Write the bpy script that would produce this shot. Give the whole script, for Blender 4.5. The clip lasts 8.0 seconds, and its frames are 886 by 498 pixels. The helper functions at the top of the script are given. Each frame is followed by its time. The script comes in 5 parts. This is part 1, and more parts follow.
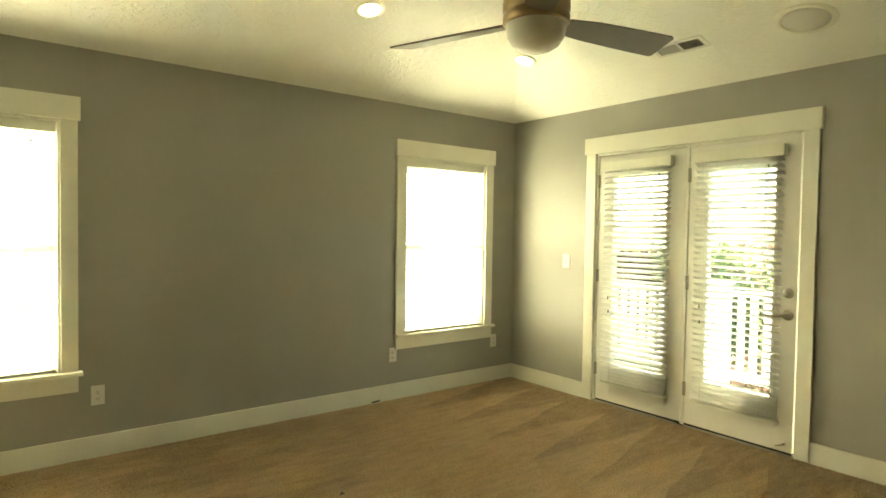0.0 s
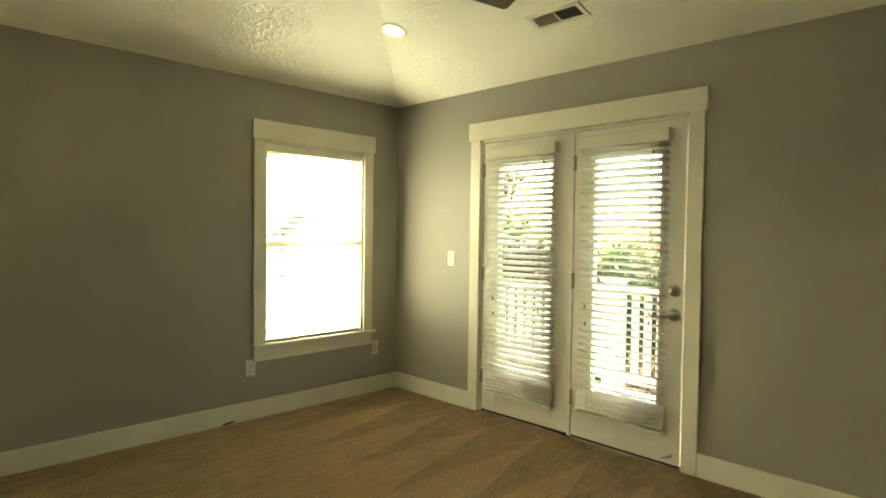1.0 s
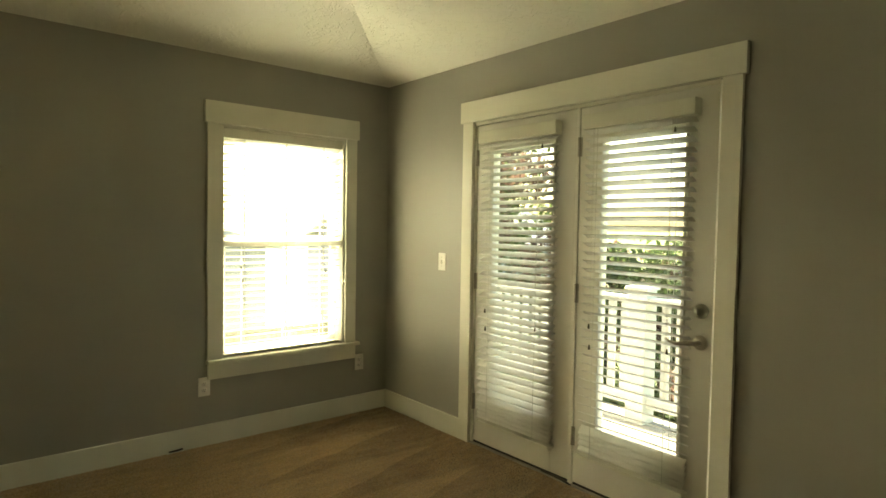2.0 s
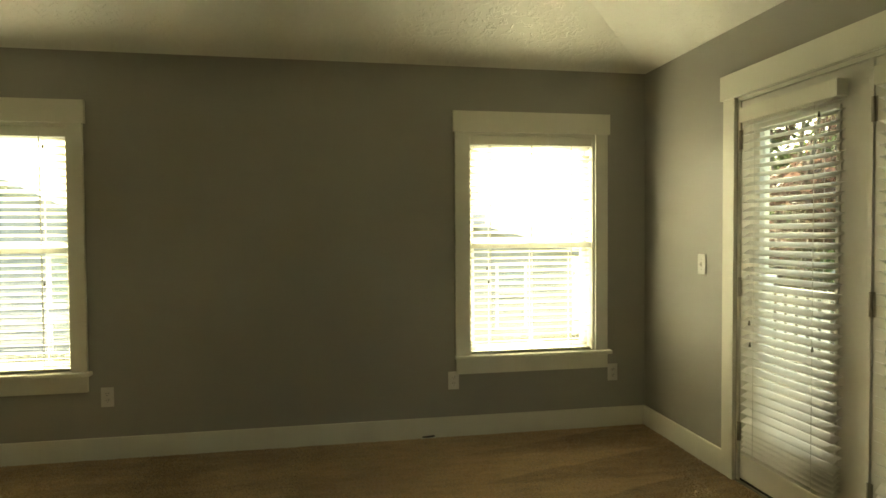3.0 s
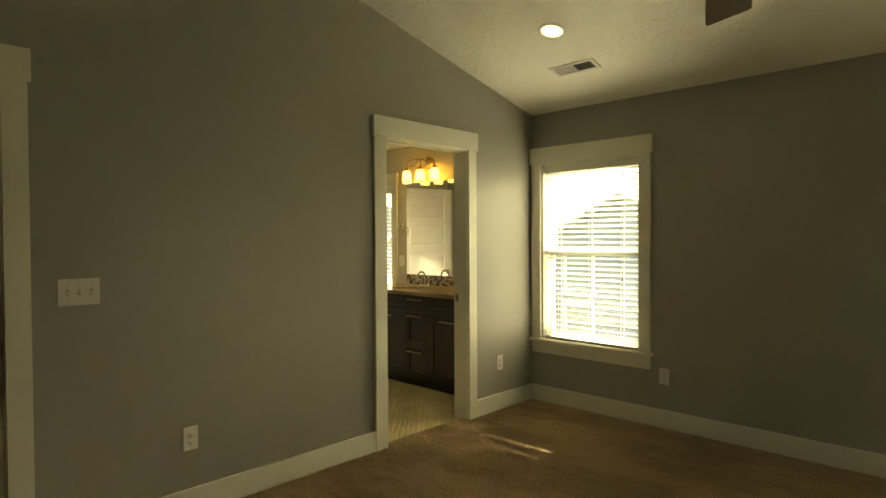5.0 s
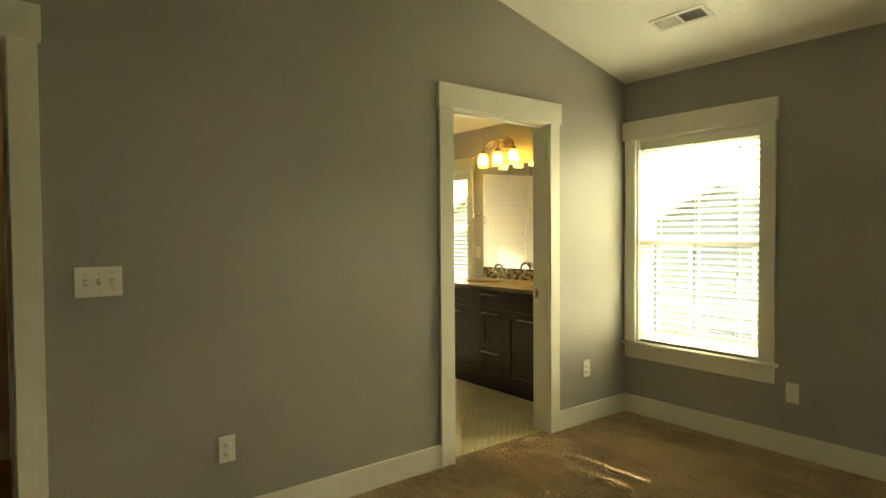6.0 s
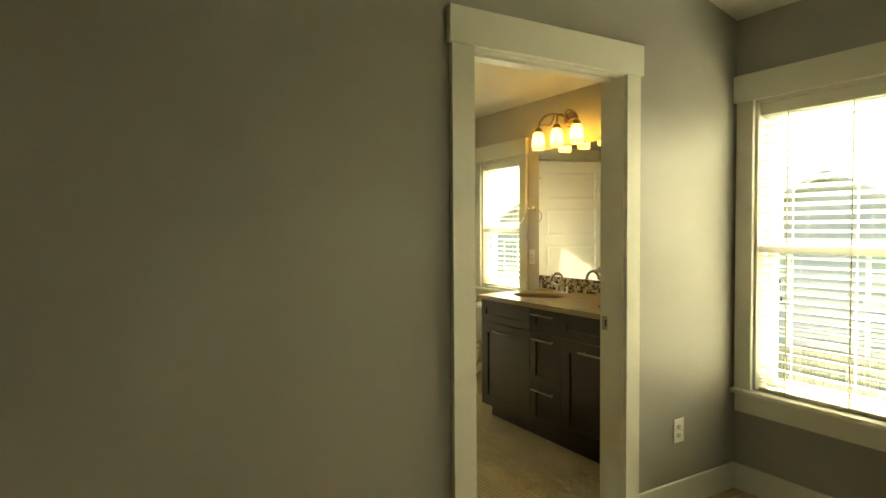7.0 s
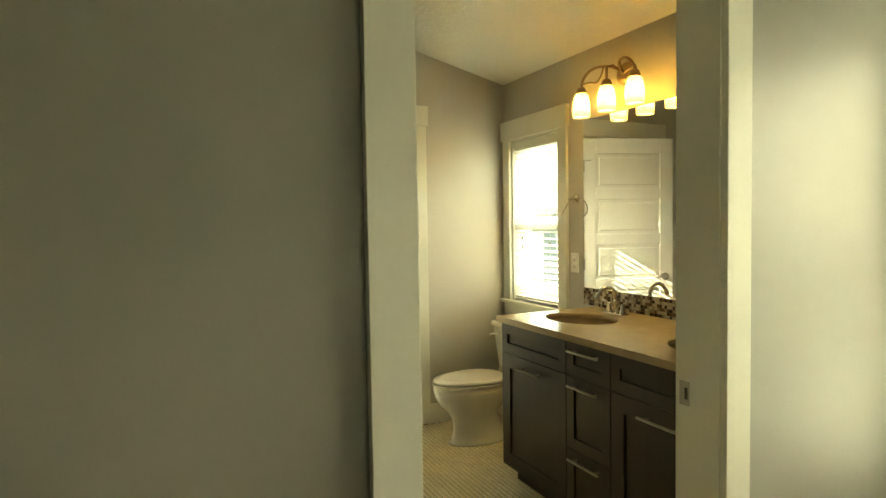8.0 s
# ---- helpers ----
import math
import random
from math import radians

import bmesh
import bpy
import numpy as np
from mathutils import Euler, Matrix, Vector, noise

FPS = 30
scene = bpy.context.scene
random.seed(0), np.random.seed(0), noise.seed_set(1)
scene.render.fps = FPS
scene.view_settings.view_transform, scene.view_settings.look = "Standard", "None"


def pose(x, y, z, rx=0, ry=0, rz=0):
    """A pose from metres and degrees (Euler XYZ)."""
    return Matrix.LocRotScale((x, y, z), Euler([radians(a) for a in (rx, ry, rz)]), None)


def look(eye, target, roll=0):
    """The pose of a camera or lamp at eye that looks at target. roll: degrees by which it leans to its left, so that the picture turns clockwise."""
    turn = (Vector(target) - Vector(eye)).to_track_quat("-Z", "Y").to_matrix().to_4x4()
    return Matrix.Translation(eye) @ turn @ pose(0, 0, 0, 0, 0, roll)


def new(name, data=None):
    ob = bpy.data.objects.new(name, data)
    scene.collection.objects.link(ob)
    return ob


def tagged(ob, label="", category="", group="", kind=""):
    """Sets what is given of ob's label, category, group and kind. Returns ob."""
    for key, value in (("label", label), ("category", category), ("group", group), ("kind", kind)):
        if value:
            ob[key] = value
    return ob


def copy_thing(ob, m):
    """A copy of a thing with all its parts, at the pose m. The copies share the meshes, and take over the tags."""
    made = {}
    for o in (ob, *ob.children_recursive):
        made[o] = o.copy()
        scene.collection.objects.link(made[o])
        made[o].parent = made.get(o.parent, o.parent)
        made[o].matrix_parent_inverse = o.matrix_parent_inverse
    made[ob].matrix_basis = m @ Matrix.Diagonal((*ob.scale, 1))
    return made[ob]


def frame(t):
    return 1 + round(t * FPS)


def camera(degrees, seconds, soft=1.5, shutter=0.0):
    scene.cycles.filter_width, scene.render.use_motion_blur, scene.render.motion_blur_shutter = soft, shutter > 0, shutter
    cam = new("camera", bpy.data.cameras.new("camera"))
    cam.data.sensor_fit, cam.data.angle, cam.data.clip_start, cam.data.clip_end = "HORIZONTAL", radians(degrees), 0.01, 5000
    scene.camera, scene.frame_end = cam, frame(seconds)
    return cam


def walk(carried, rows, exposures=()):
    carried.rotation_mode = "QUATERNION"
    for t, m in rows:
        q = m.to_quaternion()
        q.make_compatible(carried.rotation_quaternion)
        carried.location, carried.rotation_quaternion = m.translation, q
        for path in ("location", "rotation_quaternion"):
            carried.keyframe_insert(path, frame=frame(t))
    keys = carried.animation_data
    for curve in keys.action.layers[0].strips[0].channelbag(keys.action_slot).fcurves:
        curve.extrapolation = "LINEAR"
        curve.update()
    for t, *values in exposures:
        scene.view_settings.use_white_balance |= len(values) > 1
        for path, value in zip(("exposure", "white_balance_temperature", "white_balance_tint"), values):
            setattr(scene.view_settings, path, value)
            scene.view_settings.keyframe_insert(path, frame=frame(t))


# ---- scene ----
cam = camera(74.0, 8.0)
PATH = [
    (0, (1.032, 0.424, 1.387), (2.261, 2.0, 1.326), 0.9),
    (0.5, (1.356, 0.479, 1.365), (2.711, 1.949, 1.31), 0.8),
    (1, (1.687, 0.554, 1.35), (3.101, 1.967, 1.293), 0.8),
    (1.2, (1.888, 0.584, 1.374), (3.306, 1.994, 1.319), 0.8),
    (2.3, (2.652, 0.769, 1.391), (3.746, 2.442, 1.316), 0.3),
    (2.5, (2.762, 0.742, 1.341), (3.666, 2.525, 1.285), -0.4),
    (3, (2.955, 0.672, 1.34), (3.293, 2.642, 1.284), -0.4),
    (3.5, (3.21, 0.645, 1.321), (2.818, 2.605, 1.276), -0.7),
    (4, (3.322, 0.487, 1.355), (2.501, 2.311, 1.317), -0.8),
    (4.5, (3.378, 0.341, 1.36), (2.194, 1.953, 1.324), -0.6),
    (5, (3.363, 0.304, 1.381), (1.971, 1.74, 1.343), -0.3),
    (5.2, (3.352, 0.318, 1.386), (1.907, 1.701, 1.343), -0.3),
    (6.3, (2.835, 0.953, 1.322), (1.202, 2.107, 1.263), -0.4),
    (6.5, (2.683, 1.125, 1.323), (1.016, 2.228, 1.262), -0.4),
    (7, (2.251, 1.584, 1.365), (0.533, 2.605, 1.295), -0.4),
    (7.5, (1.854, 1.99, 1.368), (0.084, 2.916, 1.285), -0.8),
    (8, (1.414, 2.395, 1.377), (-0.394, 3.246, 1.292), -0.9),
]
EXPOSURES = [(0.0, 4.16, 9600, -12), (1.2, 3.42, 9800, -10), (2.4, 2.86, 9900, -8), (3.0, 2.8, 9800, -8), (3.5, 2.46, 9600, -7), (4.5, 2.35, 10900, -8), (5.2, 2.72, 10700, -8), (6.3, 3.12, 10100, -9), (7.4, 2.67, 9400, -10), (8.0, 2.84, 8600, -12)]
walk(cam, [(t, look(eye, target, roll)) for t, eye, target, roll in PATH], EXPOSURES)

# ---- world, sun, exposure ----
SUN = Vector((-0.06, -1.0, -0.645)).normalized()
world = bpy.data.worlds.new("world")
scene.world = world
world.use_nodes = True
wn = world.node_tree
sky = wn.nodes.new("ShaderNodeTexSky")
sky.sky_type = "NISHITA"
sky.sun_disc = False
sky.sun_elevation = math.asin(-SUN.z)
sky.sun_rotation = math.atan2(-SUN.x, -SUN.y)
sky.air_density, sky.dust_density = 1.0, 3.5
wn.nodes["Background"].inputs[1].default_value = 0.15
wn.links.new(sky.outputs[0], wn.nodes["Background"].inputs[0])
sun = new("sun", bpy.data.lights.new("sun", "SUN"))
sun.data.energy, sun.data.angle, sun.data.color = 5.0, radians(0.4), (1.0, 0.965, 0.91)
sun.matrix_world = Matrix.Translation((0, 20, 20)) @ SUN.to_track_quat("-Z", "Y").to_matrix().to_4x4()


# ---- materials ----
def tree_of(name):
    m = bpy.data.materials.new(name)
    m.use_nodes = True
    t = m.node_tree
    return m, t, t.nodes["Principled BSDF"]


def mat(name, color, rough=0.5, metal=0.0, vary=0.08, scale=6.0, fine=120.0, bump=0.0, dist=0.002, spread=0.06, emit=None, power=0.0, trans=0.0, island=0.0, stretch=None, each=0.0):
    """Painted, wooden, stone or metal surface: base colour with stains (scale), grain (fine) and relief."""
    m, t, p = tree_of(name)
    n, l = t.nodes, t.links
    co = n.new("ShaderNodeTexCoord").outputs["Object"]
    if stretch:
        mp = n.new("ShaderNodeMapping")
        mp.inputs["Scale"].default_value = stretch
        l.new(co, mp.inputs[0])
        co = mp.outputs[0]
    big = n.new("ShaderNodeTexNoise")
    big.inputs["Scale"].default_value, big.inputs["Detail"].default_value = scale, 4
    small = n.new("ShaderNodeTexNoise")
    small.inputs["Scale"].default_value, small.inputs["Detail"].default_value = fine, 3
    l.new(co, big.inputs["Vector"]), l.new(co, small.inputs["Vector"])
    add = n.new("ShaderNodeMath")
    add.operation = "MULTIPLY_ADD"
    add.inputs[1].default_value = 0.5
    l.new(small.outputs[0], add.inputs[0]), l.new(big.outputs[0], add.inputs[2])
    value = add.outputs[0]
    for amount, source, out in ((island, "ShaderNodeNewGeometry", "Random Per Island"), (each, "ShaderNodeObjectInfo", "Random")):
        if amount:
            g = n.new(source)
            a = n.new("ShaderNodeMath")
            a.operation = "MULTIPLY_ADD"
            a.inputs[1].default_value = amount
            l.new(g.outputs[out], a.inputs[0]), l.new(value, a.inputs[2])
            s = n.new("ShaderNodeMath")
            s.operation = "SUBTRACT"
            s.inputs[1].default_value = amount / 2
            l.new(a.outputs[0], s.inputs[0])
            value = s.outputs[0]
    ramp = n.new("ShaderNodeMapRange")
    ramp.inputs["From Min"].default_value, ramp.inputs["From Max"].default_value = 0.4, 1.1
    ramp.inputs["To Min"].default_value, ramp.inputs["To Max"].default_value = 1 - vary, 1 + vary
    l.new(value, ramp.inputs[0])
    mix = n.new("ShaderNodeVectorMath")
    mix.operation = "SCALE"
    mix.inputs[0].default_value = color[:3]
    l.new(ramp.outputs[0], mix.inputs["Scale"])
    l.new(mix.outputs[0], p.inputs["Base Color"])
    r = n.new("ShaderNodeMapRange")
    r.inputs["To Min"].default_value, r.inputs["To Max"].default_value = max(0.02, rough - spread), min(1, rough + spread)
    l.new(big.outputs[0], r.inputs[0]), l.new(r.outputs[0], p.inputs["Roughness"])
    p.inputs["Metallic"].default_value = metal
    if bump:
        b = n.new("ShaderNodeBump")
        b.inputs["Strength"].default_value, b.inputs["Distance"].default_value = bump, dist
        l.new(small.outputs[0], b.inputs["Height"]), l.new(b.outputs[0], p.inputs["Normal"])
    if emit:
        p.inputs["Emission Color"].default_value, p.inputs["Emission Strength"].default_value = (*emit, 1), power
    if trans:
        out = n["Material Output"]
        tr, ms = n.new("ShaderNodeBsdfTranslucent"), n.new("ShaderNodeMixShader")
        l.new(mix.outputs[0], tr.inputs[0])
        ms.inputs[0].default_value = trans
        l.new(p.outputs[0], ms.inputs[1]), l.new(tr.outputs[0], ms.inputs[2]), l.new(ms.outputs[0], out.inputs[0])
    return m


def glass_mat(name):
    m, t, p = tree_of(name)
    p.inputs["Transmission Weight"].default_value, p.inputs["Roughness"].default_value, p.inputs["IOR"].default_value = 1.0, 0.0, 1.45
    p.inputs["Base Color"].default_value = (0.96, 0.98, 0.97, 1)
    return m


def carpet_mat():
    m, t, p = tree_of("carpet")
    n, l = t.nodes, t.links
    co = n.new("ShaderNodeTexCoord").outputs["Object"]

    def noise_at(scale, detail, stretch=(1, 1, 1), turn=0.0):
        mp = n.new("ShaderNodeMapping")
        mp.inputs["Scale"].default_value, mp.inputs["Rotation"].default_value = stretch, (0, 0, turn)
        l.new(co, mp.inputs[0])
        x = n.new("ShaderNodeTexNoise")
        x.inputs["Scale"].default_value, x.inputs["Detail"].default_value = scale, detail
        l.new(mp.outputs[0], x.inputs["Vector"])
        return x.outputs[0]
    pile, tuft = noise_at(260, 2), noise_at(70, 4)
    lay, wave = noise_at(4.0, 5), noise_at(1.7, 2, (0.7, 1.5, 1), 0.28)
    strokes = noise_at(13.0, 4, (0.45, 1.7, 1), 0.22)

    def calc(op, a, b=0.0, c=0.0):
        x = n.new("ShaderNodeMath")
        x.operation = op
        for slot, v in zip(x.inputs, (a, b, c)):
            if isinstance(v, (int, float)):
                slot.default_value = v
            else:
                l.new(v, slot)
        return x.outputs[0]

    def smooth(v, lo, hi):
        x = n.new("ShaderNodeMapRange")
        x.interpolation_type = "SMOOTHSTEP"
        x.inputs["From Min"].default_value, x.inputs["From Max"].default_value = lo, hi
        l.new(v, x.inputs[0])
        return x.outputs[0]
    # vacuum strokes: fingers of raised pile, tapering towards the french doors
    xyz = n.new("ShaderNodeSeparateXYZ")
    l.new(co, xyz.inputs[0])
    px, py = xyz.outputs[0], xyz.outputs[1]
    wob = noise_at(2.2, 2)
    across = calc("ADD", calc("MULTIPLY", px, -0.2588), calc("MULTIPLY_ADD", py, 0.966, calc("MULTIPLY", wob, 0.10)))
    u = calc("FRACT", calc("MULTIPLY", calc("SUBTRACT", across, 1.485), 1 / 0.395))
    reach = calc("MULTIPLY", calc("SUBTRACT", calc("MULTIPLY_ADD", wob, 0.5, 4.62), px), 0.85)
    finger = smooth(calc("SUBTRACT", reach, u), -0.06, 0.10)
    patch = smooth(wave, 0.40, 0.60)
    west = smooth(px, 2.3, 3.5)
    sweep = calc("ADD", calc("MULTIPLY", finger, west), calc("MULTIPLY", patch, calc("SUBTRACT", 1.0, west)))
    total = None
    for source, weight in ((pile, 0.7), (tuft, 0.9), (lay, 0.35), (strokes, 0.8), (sweep, 0.33)):
        a = n.new("ShaderNodeMath")
        a.operation = "MULTIPLY_ADD"
        a.inputs[1].default_value = weight
        l.new(source, a.inputs[0])
        if total:
            l.new(total, a.inputs[2])
        else:
            a.inputs[2].default_value = 0
        total = a.outputs[0]
    geo = n.new("ShaderNodeNewGeometry")
    own = n.new("ShaderNodeMath")
    own.operation = "MULTIPLY_ADD"
    own.inputs[1].default_value = 0.20
    l.new(geo.outputs["Random Per Island"], own.inputs[0]), l.new(total, own.inputs[2])
    total = own.outputs[0]
    ramp = n.new("ShaderNodeValToRGB")
    mr = n.new("ShaderNodeMapRange")
    mr.inputs["From Min"].default_value, mr.inputs["From Max"].default_value = 0.95, 2.27
    l.new(total, mr.inputs[0]), l.new(mr.outputs[0], ramp.inputs[0])
    ramp.color_ramp.elements[0].color, ramp.color_ramp.elements[1].color = (0.195, 0.120, 0.062, 1), (0.77, 0.54, 0.30, 1)
    l.new(ramp.outputs[0], p.inputs["Base Color"])
    p.inputs["Roughness"].default_value, p.inputs["Sheen Weight"].default_value = 0.95, 0.3
    s = n.new("ShaderNodeMath")
    s.operation = "ADD"
    l.new(pile, s.inputs[0]), l.new(tuft, s.inputs[1])
    b = n.new("ShaderNodeBump")
    b.inputs["Strength"].default_value, b.inputs["Distance"].default_value = 0.9, 0.008
    l.new(s.outputs[0], b.inputs["Height"]), l.new(b.outputs[0], p.inputs["Normal"])
    return m


def ceiling_mat():
    m, t, p = tree_of("ceiling_paint")
    n, l = t.nodes, t.links
    co = n.new("ShaderNodeTexCoord").outputs["Object"]
    v = n.new("ShaderNodeTexNoise")
    v.inputs["Scale"].default_value, v.inputs["Detail"].default_value, v.inputs["Distortion"].default_value = 23, 5, 0.8
    l.new(co, v.inputs["Vector"])
    r = n.new("ShaderNodeMapRange")
    r.interpolation_type = "SMOOTHSTEP"
    r.inputs["From Min"].default_value, r.inputs["From Max"].default_value = 0.5, 0.6
    l.new(v.outputs[0], r.inputs[0])
    b = n.new("ShaderNodeBump")
    b.inputs["Strength"].default_value, b.inputs["Distance"].default_value = 0.60, 0.005
    l.new(r.outputs[0], b.inputs["Height"]), l.new(b.outputs[0], p.inputs["Normal"])
    g = n.new("ShaderNodeMapRange")
    g.inputs["To Min"].default_value, g.inputs["To Max"].default_value = 0.88, 0.92
    l.new(v.outputs[0], g.inputs[0])
    c = n.new("ShaderNodeVectorMath")
    c.operation = "SCALE"
    c.inputs[0].default_value = (0.965, 0.965, 0.895)
    l.new(g.outputs[0], c.inputs["Scale"]), l.new(c.outputs[0], p.inputs["Base Color"])
    p.inputs["Roughness"].default_value = 0.55
    return m


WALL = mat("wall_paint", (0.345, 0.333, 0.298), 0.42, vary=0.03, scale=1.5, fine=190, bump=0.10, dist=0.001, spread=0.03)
# same wall paint, with the bathroom's brighter, warmer light put into the colour
BATHWALL_LIT = mat("bath_wall_lit", (0.54, 0.515, 0.46), 0.42, vary=0.03, scale=1.5, fine=190, bump=0.10, dist=0.001, spread=0.03)
TRIM = mat("trim_paint", (0.80, 0.79, 0.70), 0.32, vary=0.03, scale=3, fine=60, bump=0.03)
DOORP = mat("door_paint", (0.80, 0.785, 0.73), 0.35, vary=0.03, scale=3, fine=60, bump=0.03)
WALL.node_tree.nodes["Principled BSDF"].inputs["Specular IOR Level"].default_value = 0.8
CEIL = ceiling_mat()
CARPET = carpet_mat()
SLAT = mat("blind_slat", (0.90, 0.89, 0.85), 0.4, vary=0.03, scale=5, fine=60, trans=0.30)
DOORSLAT = mat("door_blind_slat", (0.95, 0.945, 0.92), 0.4, vary=0.03, scale=5, fine=60, trans=0.52)
CORD = mat("blind_cord", (0.75, 0.74, 0.70), 0.8, trans=0.2)
DARKCLIP = mat("tassel_wood", (0.10, 0.09, 0.07), 0.5)
VINYL = mat("window_vinyl", (0.82, 0.82, 0.80), 0.35, vary=0.02)
GLASS = glass_mat("window_glass")
NICKEL = mat("satin_nickel", (0.45, 0.42, 0.37), 0.32, 1.0, vary=0.06, fine=200)
CHROME = mat("polished_chrome", (0.80, 0.79, 0.77), 0.08, 1.0, vary=0.02)
BRONZE = mat("brushed_bronze", (0.36, 0.26, 0.17), 0.30, 1.0, vary=0.1)
PLATE = mat("switch_plastic", (0.80, 0.79, 0.75), 0.35, vary=0.02)
SLOT = mat("socket_slot", (0.04, 0.035, 0.03), 0.6)
BLADE = mat("fan_blade_wood", (0.17, 0.14, 0.11), 0.38, vary=0.15, scale=3, fine=30, stretch=(1, 12, 1))
GLOBE = mat("frosted_glass", (0.88, 0.87, 0.82), 0.35, vary=0.02, trans=0.15)
CANLIT = mat("lit_lamp_lens", (0.9, 0.88, 0.8), 0.5, emit=(1.0, 0.82, 0.44), power=1.2)
SHADE = mat("lit_glass_shade", (0.92, 0.80, 0.55), 0.4, emit=(1.0, 0.58, 0.22), power=0.24, trans=0.40)
BULB = mat("bulb_glow", (0.9, 0.85, 0.7), 0.4, emit=(1.0, 0.76, 0.42), power=24.0)
GREYMETAL = mat("vent_enamel", (0.72, 0.71, 0.67), 0.4, vary=0.03)
VENTSHADE = mat("duct_shade", (0.06, 0.055, 0.05), 0.8)
GRILLE = mat("speaker_mesh", (0.62, 0.61, 0.57), 0.6, vary=0.1, fine=600, bump=0.3)
ESPRESSO = mat("espresso_wood", (0.031, 0.019, 0.015), 0.35, vary=0.25, scale=4, fine=40, bump=0.05, stretch=(6, 6, 0.6))
COUNTER = mat("quartz_counter", (0.45, 0.345, 0.215), 0.20, vary=0.10, scale=14, fine=260, spread=0.04)
BASIN = mat("basin_glaze", (0.42, 0.32, 0.20), 0.12, vary=0.04)
PORCELAIN = mat("porcelain", (0.82, 0.80, 0.74), 0.08, vary=0.02, spread=0.03)
MIRROR = mat("mirror_silver", (0.90, 0.90, 0.88), 0.0, 1.0, vary=0.0, spread=0.0)
TILE = mat("floor_tile", (0.80, 0.70, 0.47), 0.30, vary=0.12, scale=5, fine=80, island=0.3, each=0.3)
GROUT = mat("grout", (0.28, 0.20, 0.12), 0.9, vary=0.15, bump=0.2)
DECKWOOD = mat("deck_board", (0.26, 0.25, 0.235), 0.75, vary=0.2, scale=4, fine=50, bump=0.2, each=0.3, stretch=(8, 1, 1))
RAILP = mat("railing_paint", (0.64, 0.64, 0.635), 0.45, vary=0.04, scale=4)
GRASS = mat("lawn", (0.145, 0.195, 0.07), 0.95, vary=0.4, scale=0.8, fine=25, bump=0.5, dist=0.03)
BARK = mat("bark", (0.11, 0.085, 0.06), 0.9, vary=0.35, scale=6, fine=40, bump=0.5, dist=0.01)
LEAFG = mat("green_leaf", (0.075, 0.105, 0.04), 0.55, vary=0.45, island=0.8, trans=0.5)
LEAFR = mat("plum_leaf", (0.13, 0.075, 0.06), 0.55, vary=0.45, island=0.8, trans=0.5)
SIDING = mat("house_siding", (0.30, 0.30, 0.36), 0.7, vary=0.08, scale=1, fine=20)
SIDING2 = mat("tan_siding", (0.33, 0.325, 0.34), 0.7, vary=0.08, scale=1, fine=20)
SHINGLE = mat("roof_shingle", (0.32, 0.315, 0.345), 0.9, vary=0.25, scale=1.5, fine=12, bump=0.3, dist=0.02)
DARKGLASS = mat("far_window_glass", (0.30, 0.32, 0.34), 0.12, vary=0.1)
FENCE = mat("fence_wood", (0.24, 0.21, 0.17), 0.85, vary=0.25, scale=2, fine=30, each=0.3)
STREET = mat("asphalt", (0.055, 0.055, 0.055), 0.9, vary=0.2, scale=1, fine=60, bump=0.3)
# hall walls: the brown base colour holds the hall's dim, reddish light
HALLWALL_DIM = mat("hall_wall_dim", (0.30, 0.22, 0.17), 0.6, vary=0.04, fine=190, bump=0.1, dist=0.001)

ESPRESSO.node_tree.nodes["Principled BSDF"].inputs["Specular IOR Level"].default_value = 0.4


def mosaic_mat():
    m, t, p = tree_of("mosaic_tile")
    n, l = t.nodes, t.links
    g = n.new("ShaderNodeNewGeometry")
    r = n.new("ShaderNodeValToRGB")
    r.color_ramp.interpolation = "CONSTANT"
    cols = [(0.0, (0.06, 0.04, 0.026)), (0.17, (0.36, 0.29, 0.20)), (0.38, (0.19, 0.12, 0.07)), (0.54, (0.58, 0.51, 0.40)), (0.78, (0.11, 0.085, 0.065)), (0.88, (0.44, 0.40, 0.33))]
    e = r.color_ramp.elements
    e[0].color, e[1].position, e[1].color = (*cols[0][1], 1), cols[1][0], (*cols[1][1], 1)
    for pos, c in cols[2:]:
        e.new(pos).color = (*c, 1)
    l.new(g.outputs["Random Per Island"], r.inputs[0]), l.new(r.outputs[0], p.inputs["Base Color"])
    p.inputs["Roughness"].default_value = 0.15
    return m


MOSAIC = mosaic_mat()


# ---- mesh helpers ----
def box(bm, x0, x1, y0, y1, z0, z1, bevel=0.0, m=None):
    v = [bm.verts.new((x, y, z)) for z in (z0, z1) for y in (y0, y1) for x in (x0, x1)]
    f = [bm.faces.new([v[i] for i in q]) for q in ((0, 2, 3, 1), (4, 5, 7, 6), (0, 1, 5, 4), (2, 6, 7, 3), (0, 4, 6, 2), (1, 3, 7, 5))]
    if m:
        bmesh.ops.transform(bm, matrix=m, verts=v)
    if bevel:
        es = list({e for face in f for e in face.edges})
        bmesh.ops.bevel(bm, geom=es, offset=bevel, segments=2, affect="EDGES", profile=0.6)


